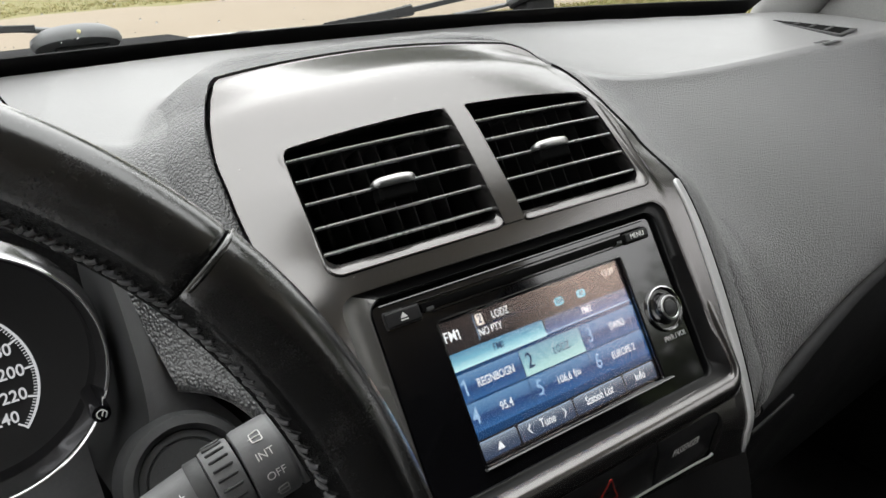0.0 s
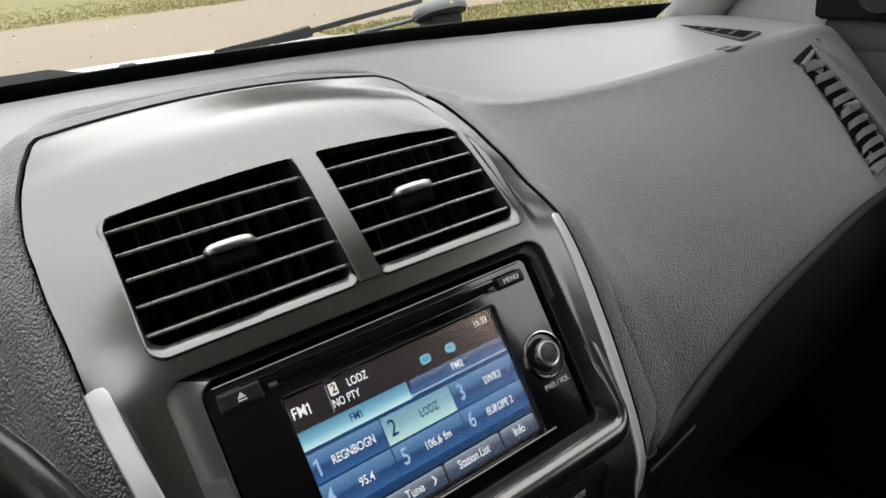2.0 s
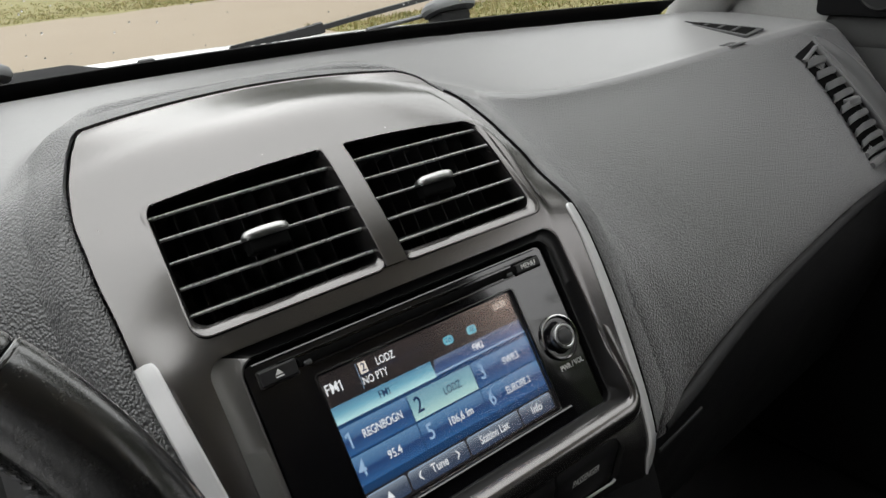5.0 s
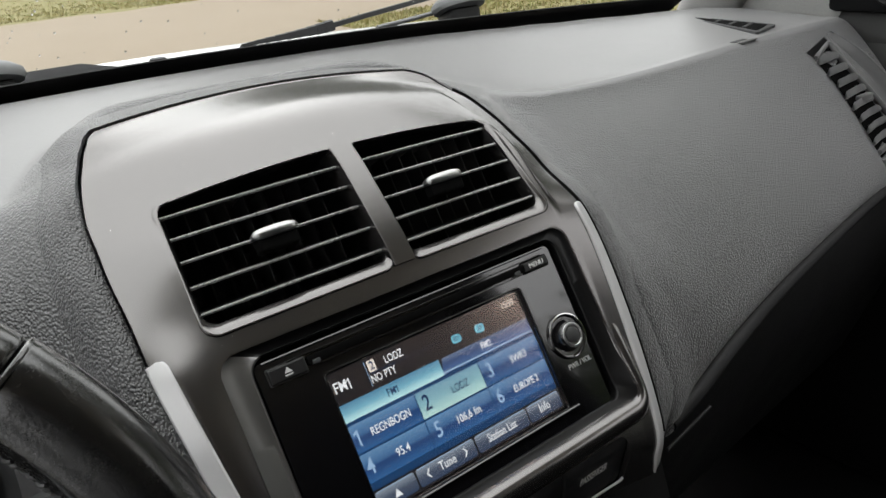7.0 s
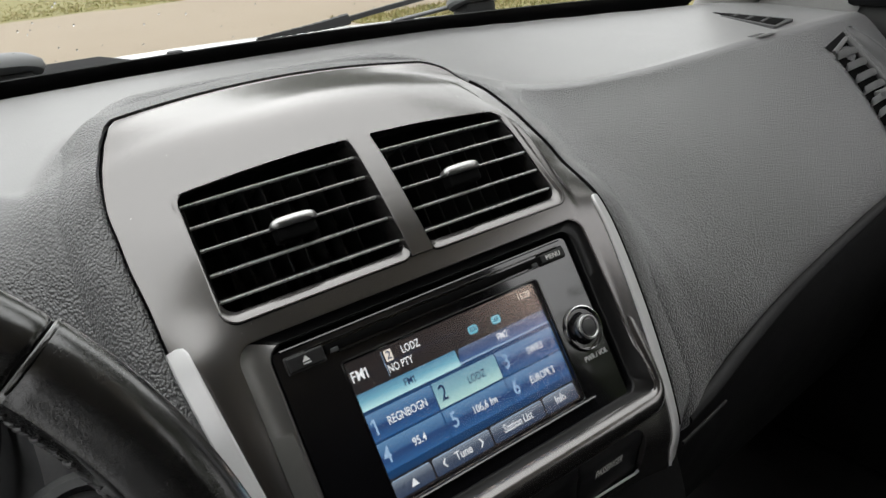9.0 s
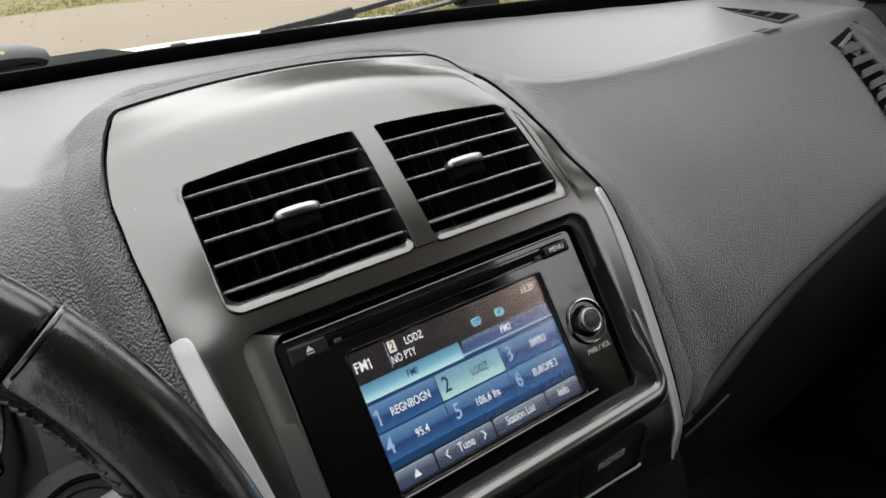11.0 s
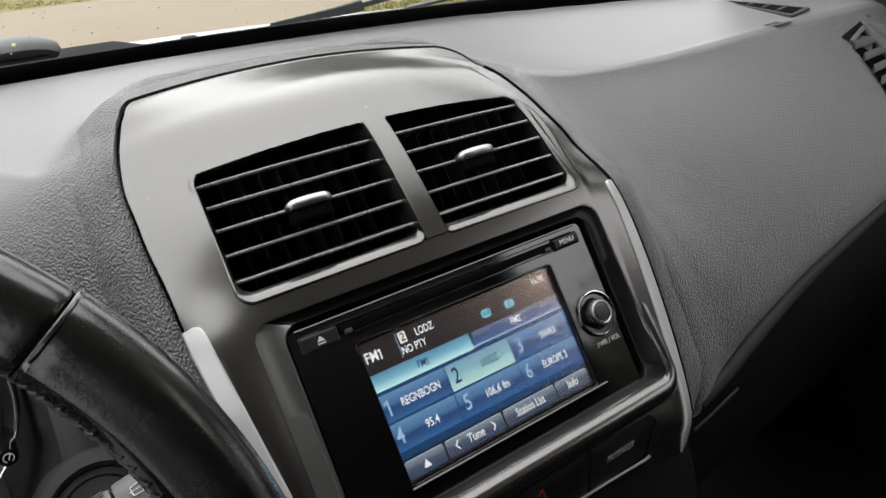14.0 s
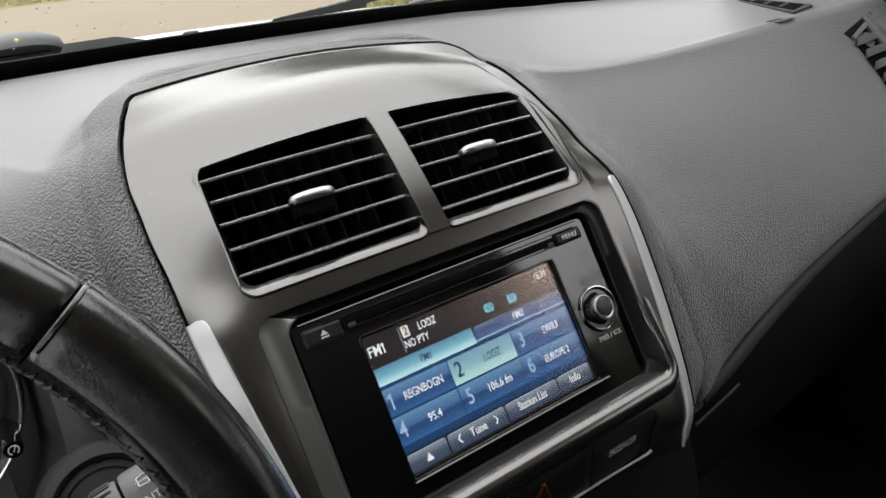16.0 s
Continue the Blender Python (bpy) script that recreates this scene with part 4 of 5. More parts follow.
part("vent_divider", slab(div, [[(x, v + 0.004, u) for x, v, u in r] for r in div]), SATIN, panel, "flat bar between the vents", angle=25)

# ---- the two air vents ----
SLAT_U = (0.0517, 0.0660, 0.0800, 0.0934, 0.1068)
for s, q, r_in in zip((-1, 1), INNER, VENT_R):
    vent = thing("air_vent", "black centre air vent with five slats and a chrome tab", "air vent", STACK, group="centre air vents")
    loop = densify(rounded(q, [0.9 * k for k in r_in]), 0.006)
    part("housing", sheet([[(x, panel_v(x, u) + 0.0015, u) for x, u in loop], [(x, 0.055, u) for x, u in loop], [(x * 0.98, 0.056, 0.08 + (u - 0.08) * 0.05) for x, u in loop]], closed_rows=True), BLACK, vent)
    x_in, x_out = 0.0075, 0.1125
    for n, u in enumerate(SLAT_U):
        rows_ = []
        for x in np.linspace(x_in, x_out - 0.0035 * (u - 0.043) / 0.067, 14):
            v, rise = panel_v(s * x, u) + 0.0042, 0.0
            rows_.append([(s * x, v + dv, u + rise + du) for dv, du in ((0.0004, -0.0009), (-0.0005, -0.0005), (-0.0007, 0.0), (-0.0005, 0.0005), (0.0004, 0.0009), (0.010, 0.0024), (0.020, 0.0042), (0.020, 0.0030), (0.010, 0.0008))])
        slat = part("slat", sheet(rows_, closed_rows=True), BLACK, vent)
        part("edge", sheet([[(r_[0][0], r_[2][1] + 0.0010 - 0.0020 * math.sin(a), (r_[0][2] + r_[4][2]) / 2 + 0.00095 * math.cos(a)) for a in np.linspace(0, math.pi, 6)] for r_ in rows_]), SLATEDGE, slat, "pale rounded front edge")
    for x in np.linspace(x_in + 0.006, x_out - 0.008, 9):
        part("vane", block((0.0012, 0.020, 0.064), (s * x, 0.043, 0.078), 0.0004, segments=1), VANE, vent)
    tx = -0.0612 if s < 0 else 0.0510
    tab = part("tab", block((0.023, 0.010, 0.0090), (tx, panel_v(tx, 0.075) + 0.0018, 0.0752), 0.0015), GAP, vent, "black sliding tab", angle=12)
    vt = panel_v(tx, 0.08)
    cap = []
    for x in np.linspace(-0.0134, 0.0134, 18):  # a soft pillow, rounded at both ends
        k = max(0.25, (1 - abs(x / 0.0136) ** 5) ** 0.5)
        cap.append([(tx + x, vt - 0.0015 + (dv - 0.002) * k, 0.0806 + du * k - 0.0004 * abs(x / 0.014)) for dv, du in ((0.009, -0.0014), (0.0, -0.0030), (-0.0022, -0.0026), (-0.0031, -0.0012), (-0.0030, 0.0008), (-0.0018, 0.0026), (0.001, 0.0034), (0.009, 0.0020))])
    capbm = sheet(cap, closed_rows=True)
    bmesh.ops.holes_fill(capbm, edges=capbm.edges)
    part("tab_cap", capbm, RINGSILVER, tab, "bright chrome cap")

# ---- the radio ----
radio = thing("car_radio", "gloss black car radio with a lit blue touch display", "car radio", STACK)
BF = -0.0030  # the facia stands a little proud of the display
SX, SU = (-0.0664, 0.0672), (-0.0752, 0.0003)
body = part("body", prism(densify(rounded(((-0.1005, -0.0868), (0.1005, -0.0868), (0.1005, 0.0190), (-0.1005, 0.0190)), 0.0035), 0.02), BF, 0.05), PIANO, radio, angle=20)
bpy.context.view_layer.update()
cut(body, [prism(rounded(((SX[0] - 0.0010, SU[0] - 0.0012), (SX[1] + 0.0010, SU[0] - 0.0012), (SX[1] + 0.0010, SU[1] + 0.0012), (SX[0] - 0.0010, SU[1] + 0.0012)), 0.0016), -0.02, 0.0010)])
body.data.materials.clear()
body.data.materials.append(PIANO)
part("disc_slot", block((0.150, 0.004, 0.0046), (0.0012, BF - 0.0003, 0.0112), 0.0004), GAP, radio, "dark disc slot")
part("slot_lip", block((0.140, 0.0022, 0.0010), (0.0030, BF - 0.0012, 0.0079), 0.0004), PIANO, radio, "thin ledge under the disc slot")
part("slot_lip", block((0.176, 0.0016, 0.0009), (0.004, BF - 0.0004, 0.0150), 0.0004), PIANO, radio)
for x in (-0.0695, 0.0695):
    part("slot_tab", block((0.0045, 0.003, 0.0024), (x, BF - 0.0012, 0.0096), 0.0005), SMOOTH, radio, "small guide at the end of the slot")
part("facia_edge", sweep([(x, BF + 0.0006, 0.0184) for x in np.linspace(-0.096, 0.096, 10)], oval(0.0009, 0.0009, 8), (0, -1, 0)), PIANO, radio, "rounded upper edge of the facia")
eject = part("eject_button", block((0.0205, 0.005, 0.0085), (-0.0851, BF + 0.0006, 0.0104), 0.0012), SWITCHBLACK, radio, angle=12)
part("button_rim", prism(rounded(((-0.0959, 0.0056), (-0.0743, 0.0056), (-0.0743, 0.0152), (-0.0959, 0.0152)), 0.0014), BF - 0.0003, BF + 0.002), SLAT, eject)
part("menu_gap", prism(rounded(((0.0742, 0.0070), (0.0964, 0.0070), (0.0964, 0.0146), (0.0742, 0.0146)), 0.0012), BF - 0.0002, BF + 0.002), GAP, radio)
menu = part("menu_button", block((0.0205, 0.0062, 0.0062), (0.0853, BF + 0.0006, 0.0108), 0.0012), SWITCHBLACK, radio, angle=12)
lettering("menu_word", "MENU", 0.0030, (0.0853, BF - 0.0027, 0.0108), PRINT, menu)


def flat(corners, v, depth=0.0002):
    return prism(corners, v, v + depth)


part("eject_mark", flat(((-0.0873, 0.0098), (-0.0829, 0.0098), (-0.0851, 0.0126)), BF - 0.0021), PRINT, eject)
part("eject_mark", flat(((-0.0873, 0.0084), (-0.0829, 0.0084), (-0.0829, 0.0091), (-0.0873, 0.0091)), BF - 0.0021), PRINT, eject)

# the display
GLOW = 0.40
BLUE = glow_fade("display_blue", ((0.0, (0.030, 0.115, 0.29)), (0.46, (0.016, 0.050, 0.155)), (0.58, (0.050, 0.135, 0.29)), (1.0, (0.115, 0.245, 0.42))), GLOW)
PALE = glow_fade("display_pale_tab", ((0.0, (0.50, 0.80, 0.82)), (0.5, (0.17, 0.42, 0.54)), (1.0, (0.08, 0.22, 0.35))), GLOW)
PICKED = glow_fade("display_picked", ((0.0, (0.46, 0.70, 0.66)), (0.5, (0.23, 0.44, 0.50)), (1.0, (0.16, 0.32, 0.42))), GLOW)
TABBLUE = glow_fade("display_dim_tab", ((0.0, (0.05, 0.12, 0.28)), (0.5, (0.03, 0.07, 0.18)), (1.0, (0.11, 0.16, 0.25))), GLOW)
BUTTON = glow_fade("display_button", ((0.0, (0.03, 0.05, 0.095)), (0.5, (0.06, 0.08, 0.12)), (1.0, (0.23, 0.28, 0.34))), GLOW)
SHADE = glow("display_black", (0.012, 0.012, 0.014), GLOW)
DEEP = glow("display_deep_blue", (0.008, 0.045, 0.13), GLOW)
LIT = glow("display_white", (0.8, 0.84, 0.86), GLOW)
INK = glow("display_ink", (0.01, 0.03, 0.09), GLOW)
PALEINK = glow("display_pale_blue", (0.30, 0.46, 0.66), GLOW)
CYAN = glow("display_cyan", (0.16, 0.50, 0.62), GLOW)
AMBER = glow("display_cream", (0.75, 0.70, 0.62), GLOW)


def rect(x0, u0, x1, u1):
    return ((x0, u0), (x1, u0), (x1, u1), (x0, u1))


display = part("display", flat(rect(SX[0], SU[0], SX[1], SU[1]), 0.0006), SHADE, radio, "lit colour display with station tiles")
brd = [(SX[0] - 0.0012, SU[0] - 0.0014), (SX[1] + 0.0012, SU[0] - 0.0014), (SX[1] + 0.0012, SU[1] + 0.0014), (SX[0] - 0.0012, SU[1] + 0.0014)]
part("display_border", sweep([(x, BF + 0.0002, u) for x, u in densify(rounded(brd, 0.002), 0.01)], oval(0.0008, 0.0006, 8), (0, -1, 0), closed=True), PIANO, radio)
lip = [(x, BF - 0.0004, -0.0774) for x in np.linspace(-0.068, 0.0745, 10)]
part("display_lip", sweep(lip, oval(0.0009, 0.0016, 8), (0, -1, 0)), PIANO, radio, "ledge under the display")


def tile(name, r, material, v=0.0004):
    return part(name, flat(r, v), material, display)


tile("field", rect(-0.0664, -0.0630, 0.0672, -0.0255), DEEP, 0.0005)
tile("tab", rect(-0.0664, -0.0262, -0.0012, -0.0168), PALE)
tile("tab", ((-0.0012, -0.0245), (0.0664, -0.0245), (0.0664, -0.0172), (0.0012, -0.0172)), TABBLUE)
tile("line", rect(-0.0012, -0.0256, 0.0672, -0.0247), PALEINK)
for r0, r1 in ((-0.0428, -0.0282), (-0.0590, -0.0440)):
    for x0, x1 in ((-0.0662, -0.0240), (-0.0232, 0.0214), (0.0222, 0.0670)):
        picked = r0 == -0.0428 and x0 == -0.0232
        tile("station_tile", rect(x0, r0, x1, r1), PICKED if picked else BLUE, 0.0003)
for x0, x1 in ((-0.0655, -0.0410), (-0.0398, -0.0004), (0.0008, 0.0396), (0.0408, 0.0664)):
    tile("soft_button", rounded(rect(x0, -0.0740, x1, -0.0642), 0.0015), BUTTON)
    tile("button_edge", rect(x0 + 0.001, -0.0646, x1 - 0.001, -0.0643), PALEINK, 0.0003)
tile("divider", rect(-0.0434, -0.0083, 0.004, -0.0081), DEEP)
tile("divider", rect(-0.0439, -0.0150, -0.0437, -0.0010), PALEINK)
tile("badge", rounded(rect(-0.0424, -0.0076, -0.0378, -0.0014), 0.0006), AMBER)
tile("badge", rounded(rect(0.0118, -0.0130, 0.0184, -0.0082), 0.0016), CYAN)
tile("badge", rounded(rect(0.0291, -0.0132, 0.0357, -0.0084), 0.0016), CYAN)
for body_, cap, x, u, ink, sq in (
        ("FM", 0.0056, -0.0609, -0.0080, LIT, 0.8), ("2", 0.0044, -0.0401, -0.0045, INK, 0.9), ("LODZ", 0.0042, -0.0262, -0.0047, LIT, 0.72), ("NO PTY", 0.0042, -0.0355, -0.0115, LIT, 0.72),
        ("FM", 0.0040, -0.0351, -0.0214, INK, 0.8), ("FM2", 0.0040, 0.0320, -0.0209, LIT, 0.8), ("AF", 0.0026, 0.0324, -0.0108, INK, 0.8), ("RDS", 0.0026, 0.0151, -0.0106, INK, 0.7), ("15:39", 0.0038, 0.0570, -0.0048, AMBER, 0.85),
        ("2", 0.0085, -0.0181, -0.0355, INK, 0.8), ("3", 0.0085, 0.0277, -0.0355, PALEINK, 0.8),
        ("4", 0.0085, -0.0618, -0.0513, PALEINK, 0.8), ("5", 0.0085, -0.0176, -0.0513, PALEINK, 0.8), ("6", 0.0085, 0.0273, -0.0513, PALEINK, 0.8),
        ("REGNBOGN", 0.0044, -0.0420, -0.0357, LIT, 0.72), ("LODZ", 0.0044, 0.0053, -0.0354, INK, 0.72), ("SWR3", 0.0042, 0.0500, -0.0356, LIT, 0.8),
        ("95.4", 0.0044, -0.0416, -0.0516, LIT, 0.8), ("106,6 fm", 0.0044, 0.0034, -0.0517, LIT, 0.8), ("EUROPE 2", 0.0042, 0.0477, -0.0517, LIT, 0.72),
        ("Tune", 0.0046, -0.0202, -0.0690, LIT, 0.82), ("Station List", 0.0046, 0.0196, -0.0690, LIT, 0.72), ("Info", 0.0046, 0.0533, -0.0690, LIT, 0.82)):
    lettering("caption", body_, cap, (x, 0.0001, u), ink, display, depth=0.00005, squeeze=sq, bold=0.014)
for x, u, cap, ink in ((-0.0558, -0.0080, 0.0056, LIT), (-0.0315, -0.0214, 0.0040, INK), (-0.0626, -0.0355, 0.0085, PALEINK)):  # ones with a flag
    tile("numeral_one", [(x + cap * a, u + cap * b) for a, b in ((0.0, -0.5), (0.13, -0.5), (0.13, 0.5), (0.04, 0.5), (-0.2, 0.33), (-0.2, 0.2), (0.0, 0.31))], ink, 0.00005)
tile("arrow_mark", ((-0.0556, -0.0716), (-0.0510, -0.0716), (-0.0533, -0.0674)), LIT, 0.0001)
for x, d in ((-0.0331, 1), (-0.0074, -1)):
    tile("chevron", [(x + d * a, u) for a, u in ((0.0008, -0.0664), (-0.0012, -0.0690), (0.0008, -0.0716), (0.0014, -0.0712), (-0.0003, -0.0690), (0.0014, -0.0668))], LIT, 0.0001)

# the cover glass: a reddish anti-glare film gives back a soft veil of daylight
VEIL = bpy.data.materials.new("display_glass")
VEIL.use_nodes = True
vn, vl = VEIL.node_tree.nodes, VEIL.node_tree.links
vn.clear()
v_out, v_mix, v_clear, v_gloss = (vn.new("ShaderNode" + k) for k in ("OutputMaterial", "MixShader", "BsdfTransparent", "BsdfGlossy"))
v_gloss.inputs["Color"].default_value, v_gloss.inputs["Roughness"].default_value = (1.0, 0.74, 0.62, 1), 0.22
v_mix.inputs[0].default_value = 0.165
vl.new(v_clear.outputs[0], v_mix.inputs[1])
vl.new(v_gloss.outputs[0], v_mix.inputs[2])
vl.new(v_mix.outputs[0], v_out.inputs["Surface"])
part("cover_glass", flat(rect(SX[0], SU[0], SX[1], SU[1]), -0.0004), VEIL, display, "matt film over the lit display")

# the volume knob
K = pose(0.0872, BF + 0.0006, -0.0376, 90, 0, 0) @ Matrix.Diagonal((1, 1, 0.8, 1))
ring = part("knob_ring", lathe([(0.0128, 0.0), (0.0140, 0.0), (0.0144, 0.0020), (0.0141, 0.0032), (0.0135, 0.0033), (0.0131, 0.0020), (0.0128, 0.0010)], 48, K), CHROME, radio, "chrome ring round the volume knob")
part("knob_well", lathe([(0.0132, 0.0012), (0.0110, 0.0003), (0.0, 0.0002)], 40, K), PIANO, ring)
knob = part("volume_knob", lathe([(0.0104, 0.0002), (0.0098, 0.0018), (0.0086, 0.0048), (0.0082, 0.0071), (0.0076, 0.0079), (0.0, 0.0079)], 48, K), PIANO, radio, "gloss black volume knob")
part("knob_rim", lathe([(0.0061, 0.0077), (0.0074, 0.0077), (0.0077, 0.0083), (0.0074, 0.0088), (0.0067, 0.0089), (0.0061, 0.0083)], 40, K), RINGSILVER, knob, "chrome rim")
part("knob_cap", lathe([(0.0048, 0.0079), (0.0047, 0.0090), (0.0042, 0.0093), (0.0, 0.0094)], 32, K), SMOOTH, knob)
lettering("power_word", "PWR / VOL", 0.0032, (0.0885, BF - 0.0004, -0.0557), PRINT, radio, squeeze=0.85)

lip = [(x, panel_v(x, u) - 0.0002, u) for x, u in densify(rounded(SWITCH_HOLE, 0.006), 0.004)]
low_lip = [p for p in lip if p[2] < -0.1300]
low_lip.sort(key=lambda p: p[0])
# satin lip coloured bright silver for the light along it
part("switch_lip", sweep(low_lip, oval(0.0008, 0.0011, 8), (0, -1, 0)), SILVER, panel, "thin lip under the switches, silvered for the light it catches")

# ---- the switch strip below ----
switches = thing("switch_panel", "dark switch strip with hazard button and passenger lamp", "switch panel", STACK)
part("backing", prism(rounded(((-0.091, -0.135), (0.091, -0.135), (0.097, -0.102), (-0.097, -0.102)), 0.004), 0.008, 0.03), GAP, switches)


def switch_edge(u):
    return 0.0941 - 0.0065 * (-0.1056 - u) / 0.0258


for x0, x1, nm, lb in ((-1, -0.0392, "blank_cover", "dark blank cover"), (-0.0383, 0.0383, "hazard_button", "dark button with a red triangle"), (0.0392, 1, "passenger_lamp", "dark cover lettered for the passenger bag")):
    top, foot = -0.1057, -0.1313
    q = [(max(x, -switch_edge(u)) if x < 0 else min(x, switch_edge(u)), u) for x, u in ((x0, foot), (x1, foot), (x1, top), (x0, top))]
    radii = (0.0055 if x0 < -0.5 else 0.0012, 0.0055 if x1 > 0.5 else 0.0012, 0.0020 if x1 > 0.5 else 0.0012, 0.0020 if x0 < -0.5 else 0.0012)
    loop = densify(rounded(q, radii), 0.004)
    mx, mu = (q[0][0] + q[1][0]) / 2, (top + foot) / 2
    rows_ = []
    for k, dv in ((1.0, 0.012), (1.0, 0.0008), (0.985, 0.0002), (0.8, 0.0), (0.5, 0.0), (0.2, 0.0), (0.02, 0.0)):
        rows_.append([(mx + (x - mx) * k, panel_v(mx * 0.6, mu + (u - mu) * k) + dv, mu + (u - mu) * k) for x, u in loop])
    btn = part(nm, sheet(rows_, closed_rows=True), SWITCHBLACK, switches, lb)
    if nm == "passenger_lamp":
        word = lettering("passenger_word", "PASSENGER", 0.0044, (0.0630, 0, -0.1170), PRINT, btn, squeeze=0.70)
        for v in word.data.vertices:
            v.co.y += panel_v(mx * 0.6, v.co.z) - 0.0010
    if nm == "hazard_button":
        tri = [(0.0, -0.1100), (0.0082, -0.1240), (-0.0082, -0.1240)]
        part("triangle", sweep([(x, panel_v(0.0, u) - 0.0001, u) for x, u in densify(rounded(tri, 0.0008), 0.002)], oval(0.0007, 0.0002, 6), (0, -1, 0), closed=True), RED, btn, "red triangle outline")

# fine dust and hairs on the glossy face
bm = bmesh.new()
rd = random.Random(21)
for k in range(24):
    x, u = rd.uniform(-0.112, 0.112), rd.choice((rd.uniform(0.031, 0.0375), rd.uniform(0.122, 0.15), rd.uniform(0.0, 0.125)))
    if 0.0385 < u < 0.119 and abs(x) < 0.117:
        x = math.copysign(rd.uniform(0.119, 0.134), x)
    if u < 0.0385 and abs(x) < 0.12 and u < 0.031:
        u = rd.uniform(0.031, 0.037)
    size = rd.uniform(0.00008, 0.00017)
    block((size * rd.choice((1, 1, 4)), 0.0001, size), (x, panel_v(x, u) - 0.00005, u), 0, turn=pose(0, 0, 0, 0, rd.uniform(0, 180), 0), bm=bm)
dust = part("dust", bm, PRINT, None)
dust.matrix_world = STACK
tagged(dust, "pale dust specks lying on the satin panel", "dust", kind="stuff")

# ---- the passenger's side vent, demister and airbag mark ----
def pad_y(x, z):
    """The depth of the pad's front face at x and height z, right of the centre panel."""
    lo = max(i for i, s in enumerate(RIGHT[:-1]) if s[0] <= x)
    f = (x - RIGHT[lo][0]) / (RIGHT[lo + 1][0] - RIGHT[lo][0])
    yz = [(a[0] + (b[0] - a[0]) * f, a[1] + (b[1] - a[1]) * f) for a, b in zip(RIGHT[lo][1], RIGHT[lo + 1][1])][3:8]
    for (ya, za), (yb, zb) in zip(yz, yz[1:]):
        if zb <= z <= za:
            return yb + (ya - yb) * (z - zb) / (za - zb)
    return yz[0][0] if z > yz[0][1] else yz[-1][0]


side = thing("side_air_vent", "tall grey side air vent with eight slats", "air vent")


def on_pad(x, z, lift=0.0):
    return (x, pad_y(x, z) - lift, z)


def mouth_side(z, right):
    """The left or the right border of the vent's mouth at height z."""
    f = (1.034 - z) / 0.100
    return 0.7115 + 0.033 * f if right else 0.6635 + 0.0115 * f ** 0.6 if f > 0 else 0.6635


def vent_bar(name, pts, wide, tall, lift, material, label=""):
    line = spline([on_pad(x, z, lift) for x, z in pts], 24)
    return part(name, sweep(line, oval(wide, tall, 14), (0, -1, 0)), material, side, label)


# the pad has no hole: a black sheet paints the shade of the mouth
throat = [[on_pad(x0 + (x1 - x0) * g, z + 0.008 * g * up, 0.0009) for g in np.linspace(0, 1, 6)] for z, up, x0, x1 in ((z, max(0, (z - 1.0) / 0.030), mouth_side(z, False), mouth_side(z, True)) for z in np.linspace(1.030, 0.930, 16))]
part("throat", sheet(throat), GAP, side, "black sheet for the shaded mouth")
for k in range(8):
    z = 1.0262 - 0.0120 * k
    x0, x1 = mouth_side(z, False) - 0.0045, mouth_side(z, True) - 0.001
    rows_ = []
    for g in np.linspace(0, 1, 12):
        x, high = x0 + (x1 - x0) * g, 1 - 0.5 * max(0.0, (g - 0.75) / 0.25) ** 2
        rows_.append([(x, pad_y(x, z) + dy, z + dz * high) for dy, dz in ((-0.0026, 0.0092), (-0.0032, 0.0078), (-0.0041, 0.0045), (-0.0046, 0.0018), (-0.0046, 0.0005), (-0.0040, -0.0003), (-0.0028, -0.0005), (-0.0012, -0.0002))])
    part("slat", sheet(rows_, closed_rows=True), VENTGREY, side)
# black sheet on the pad in place of a shaded pocket
part("top_pocket", sheet([[on_pad(0.657 + 0.062 * g, 1.0390 + 0.0090 * g, 0.0015) for g in np.linspace(0, 1, 6)], [on_pad(0.667 + 0.050 * g, 1.0310 + 0.0100 * g, 0.0028) for g in np.linspace(0, 1, 6)]]), WALLBLACK, side, "black sheet for the shade above the slats")
vent_bar("top_rim", ((0.6660, 1.0325), (0.6890, 1.0368), (0.7120, 1.0415)), 0.0026, 0.0026, 0.0028, VENTGREY)
vent_bar("inner_rim", ((0.7130, 1.0420), (0.7180, 1.0170), (0.7310, 0.9870), (0.7430, 0.9620), (0.7545, 0.9300)), 0.0034, 0.0040, 0.0042, VENTGREY, "pale raised inner rim")
vent_bar("foot_lip", ((0.6750, 0.9335), (0.7120, 0.9330), (0.7500, 0.9325)), 0.0030, 0.0030, 0.0028, VENTGREY)
vent_bar("foot_groove", ((0.6755, 0.9280), (0.7000, 0.9275), (0.7630, 0.9265)), 0.0018, 0.0016, 0.0012, GAP)
vent_bar("foot_rim", ((0.6740, 0.9225), (0.7200, 0.9222), (0.7640, 0.9215)), 0.0040, 0.0040, 0.0026, VENTGREY, "rounded foot of the vent")
inner = spline([on_pad(x, z, 0.0028) for x, z in ((0.7150, 1.046), (0.7200, 1.017), (0.7330, 0.987), (0.7450, 0.962), (0.7590, 0.922))], 24)
outer_edge = spline([on_pad(x, z, 0.0035) for x, z in ((0.7390, 1.051), (0.7570, 1.038), (0.7770, 1.016), (0.7920, 0.985), (0.8040, 0.940))], 24)
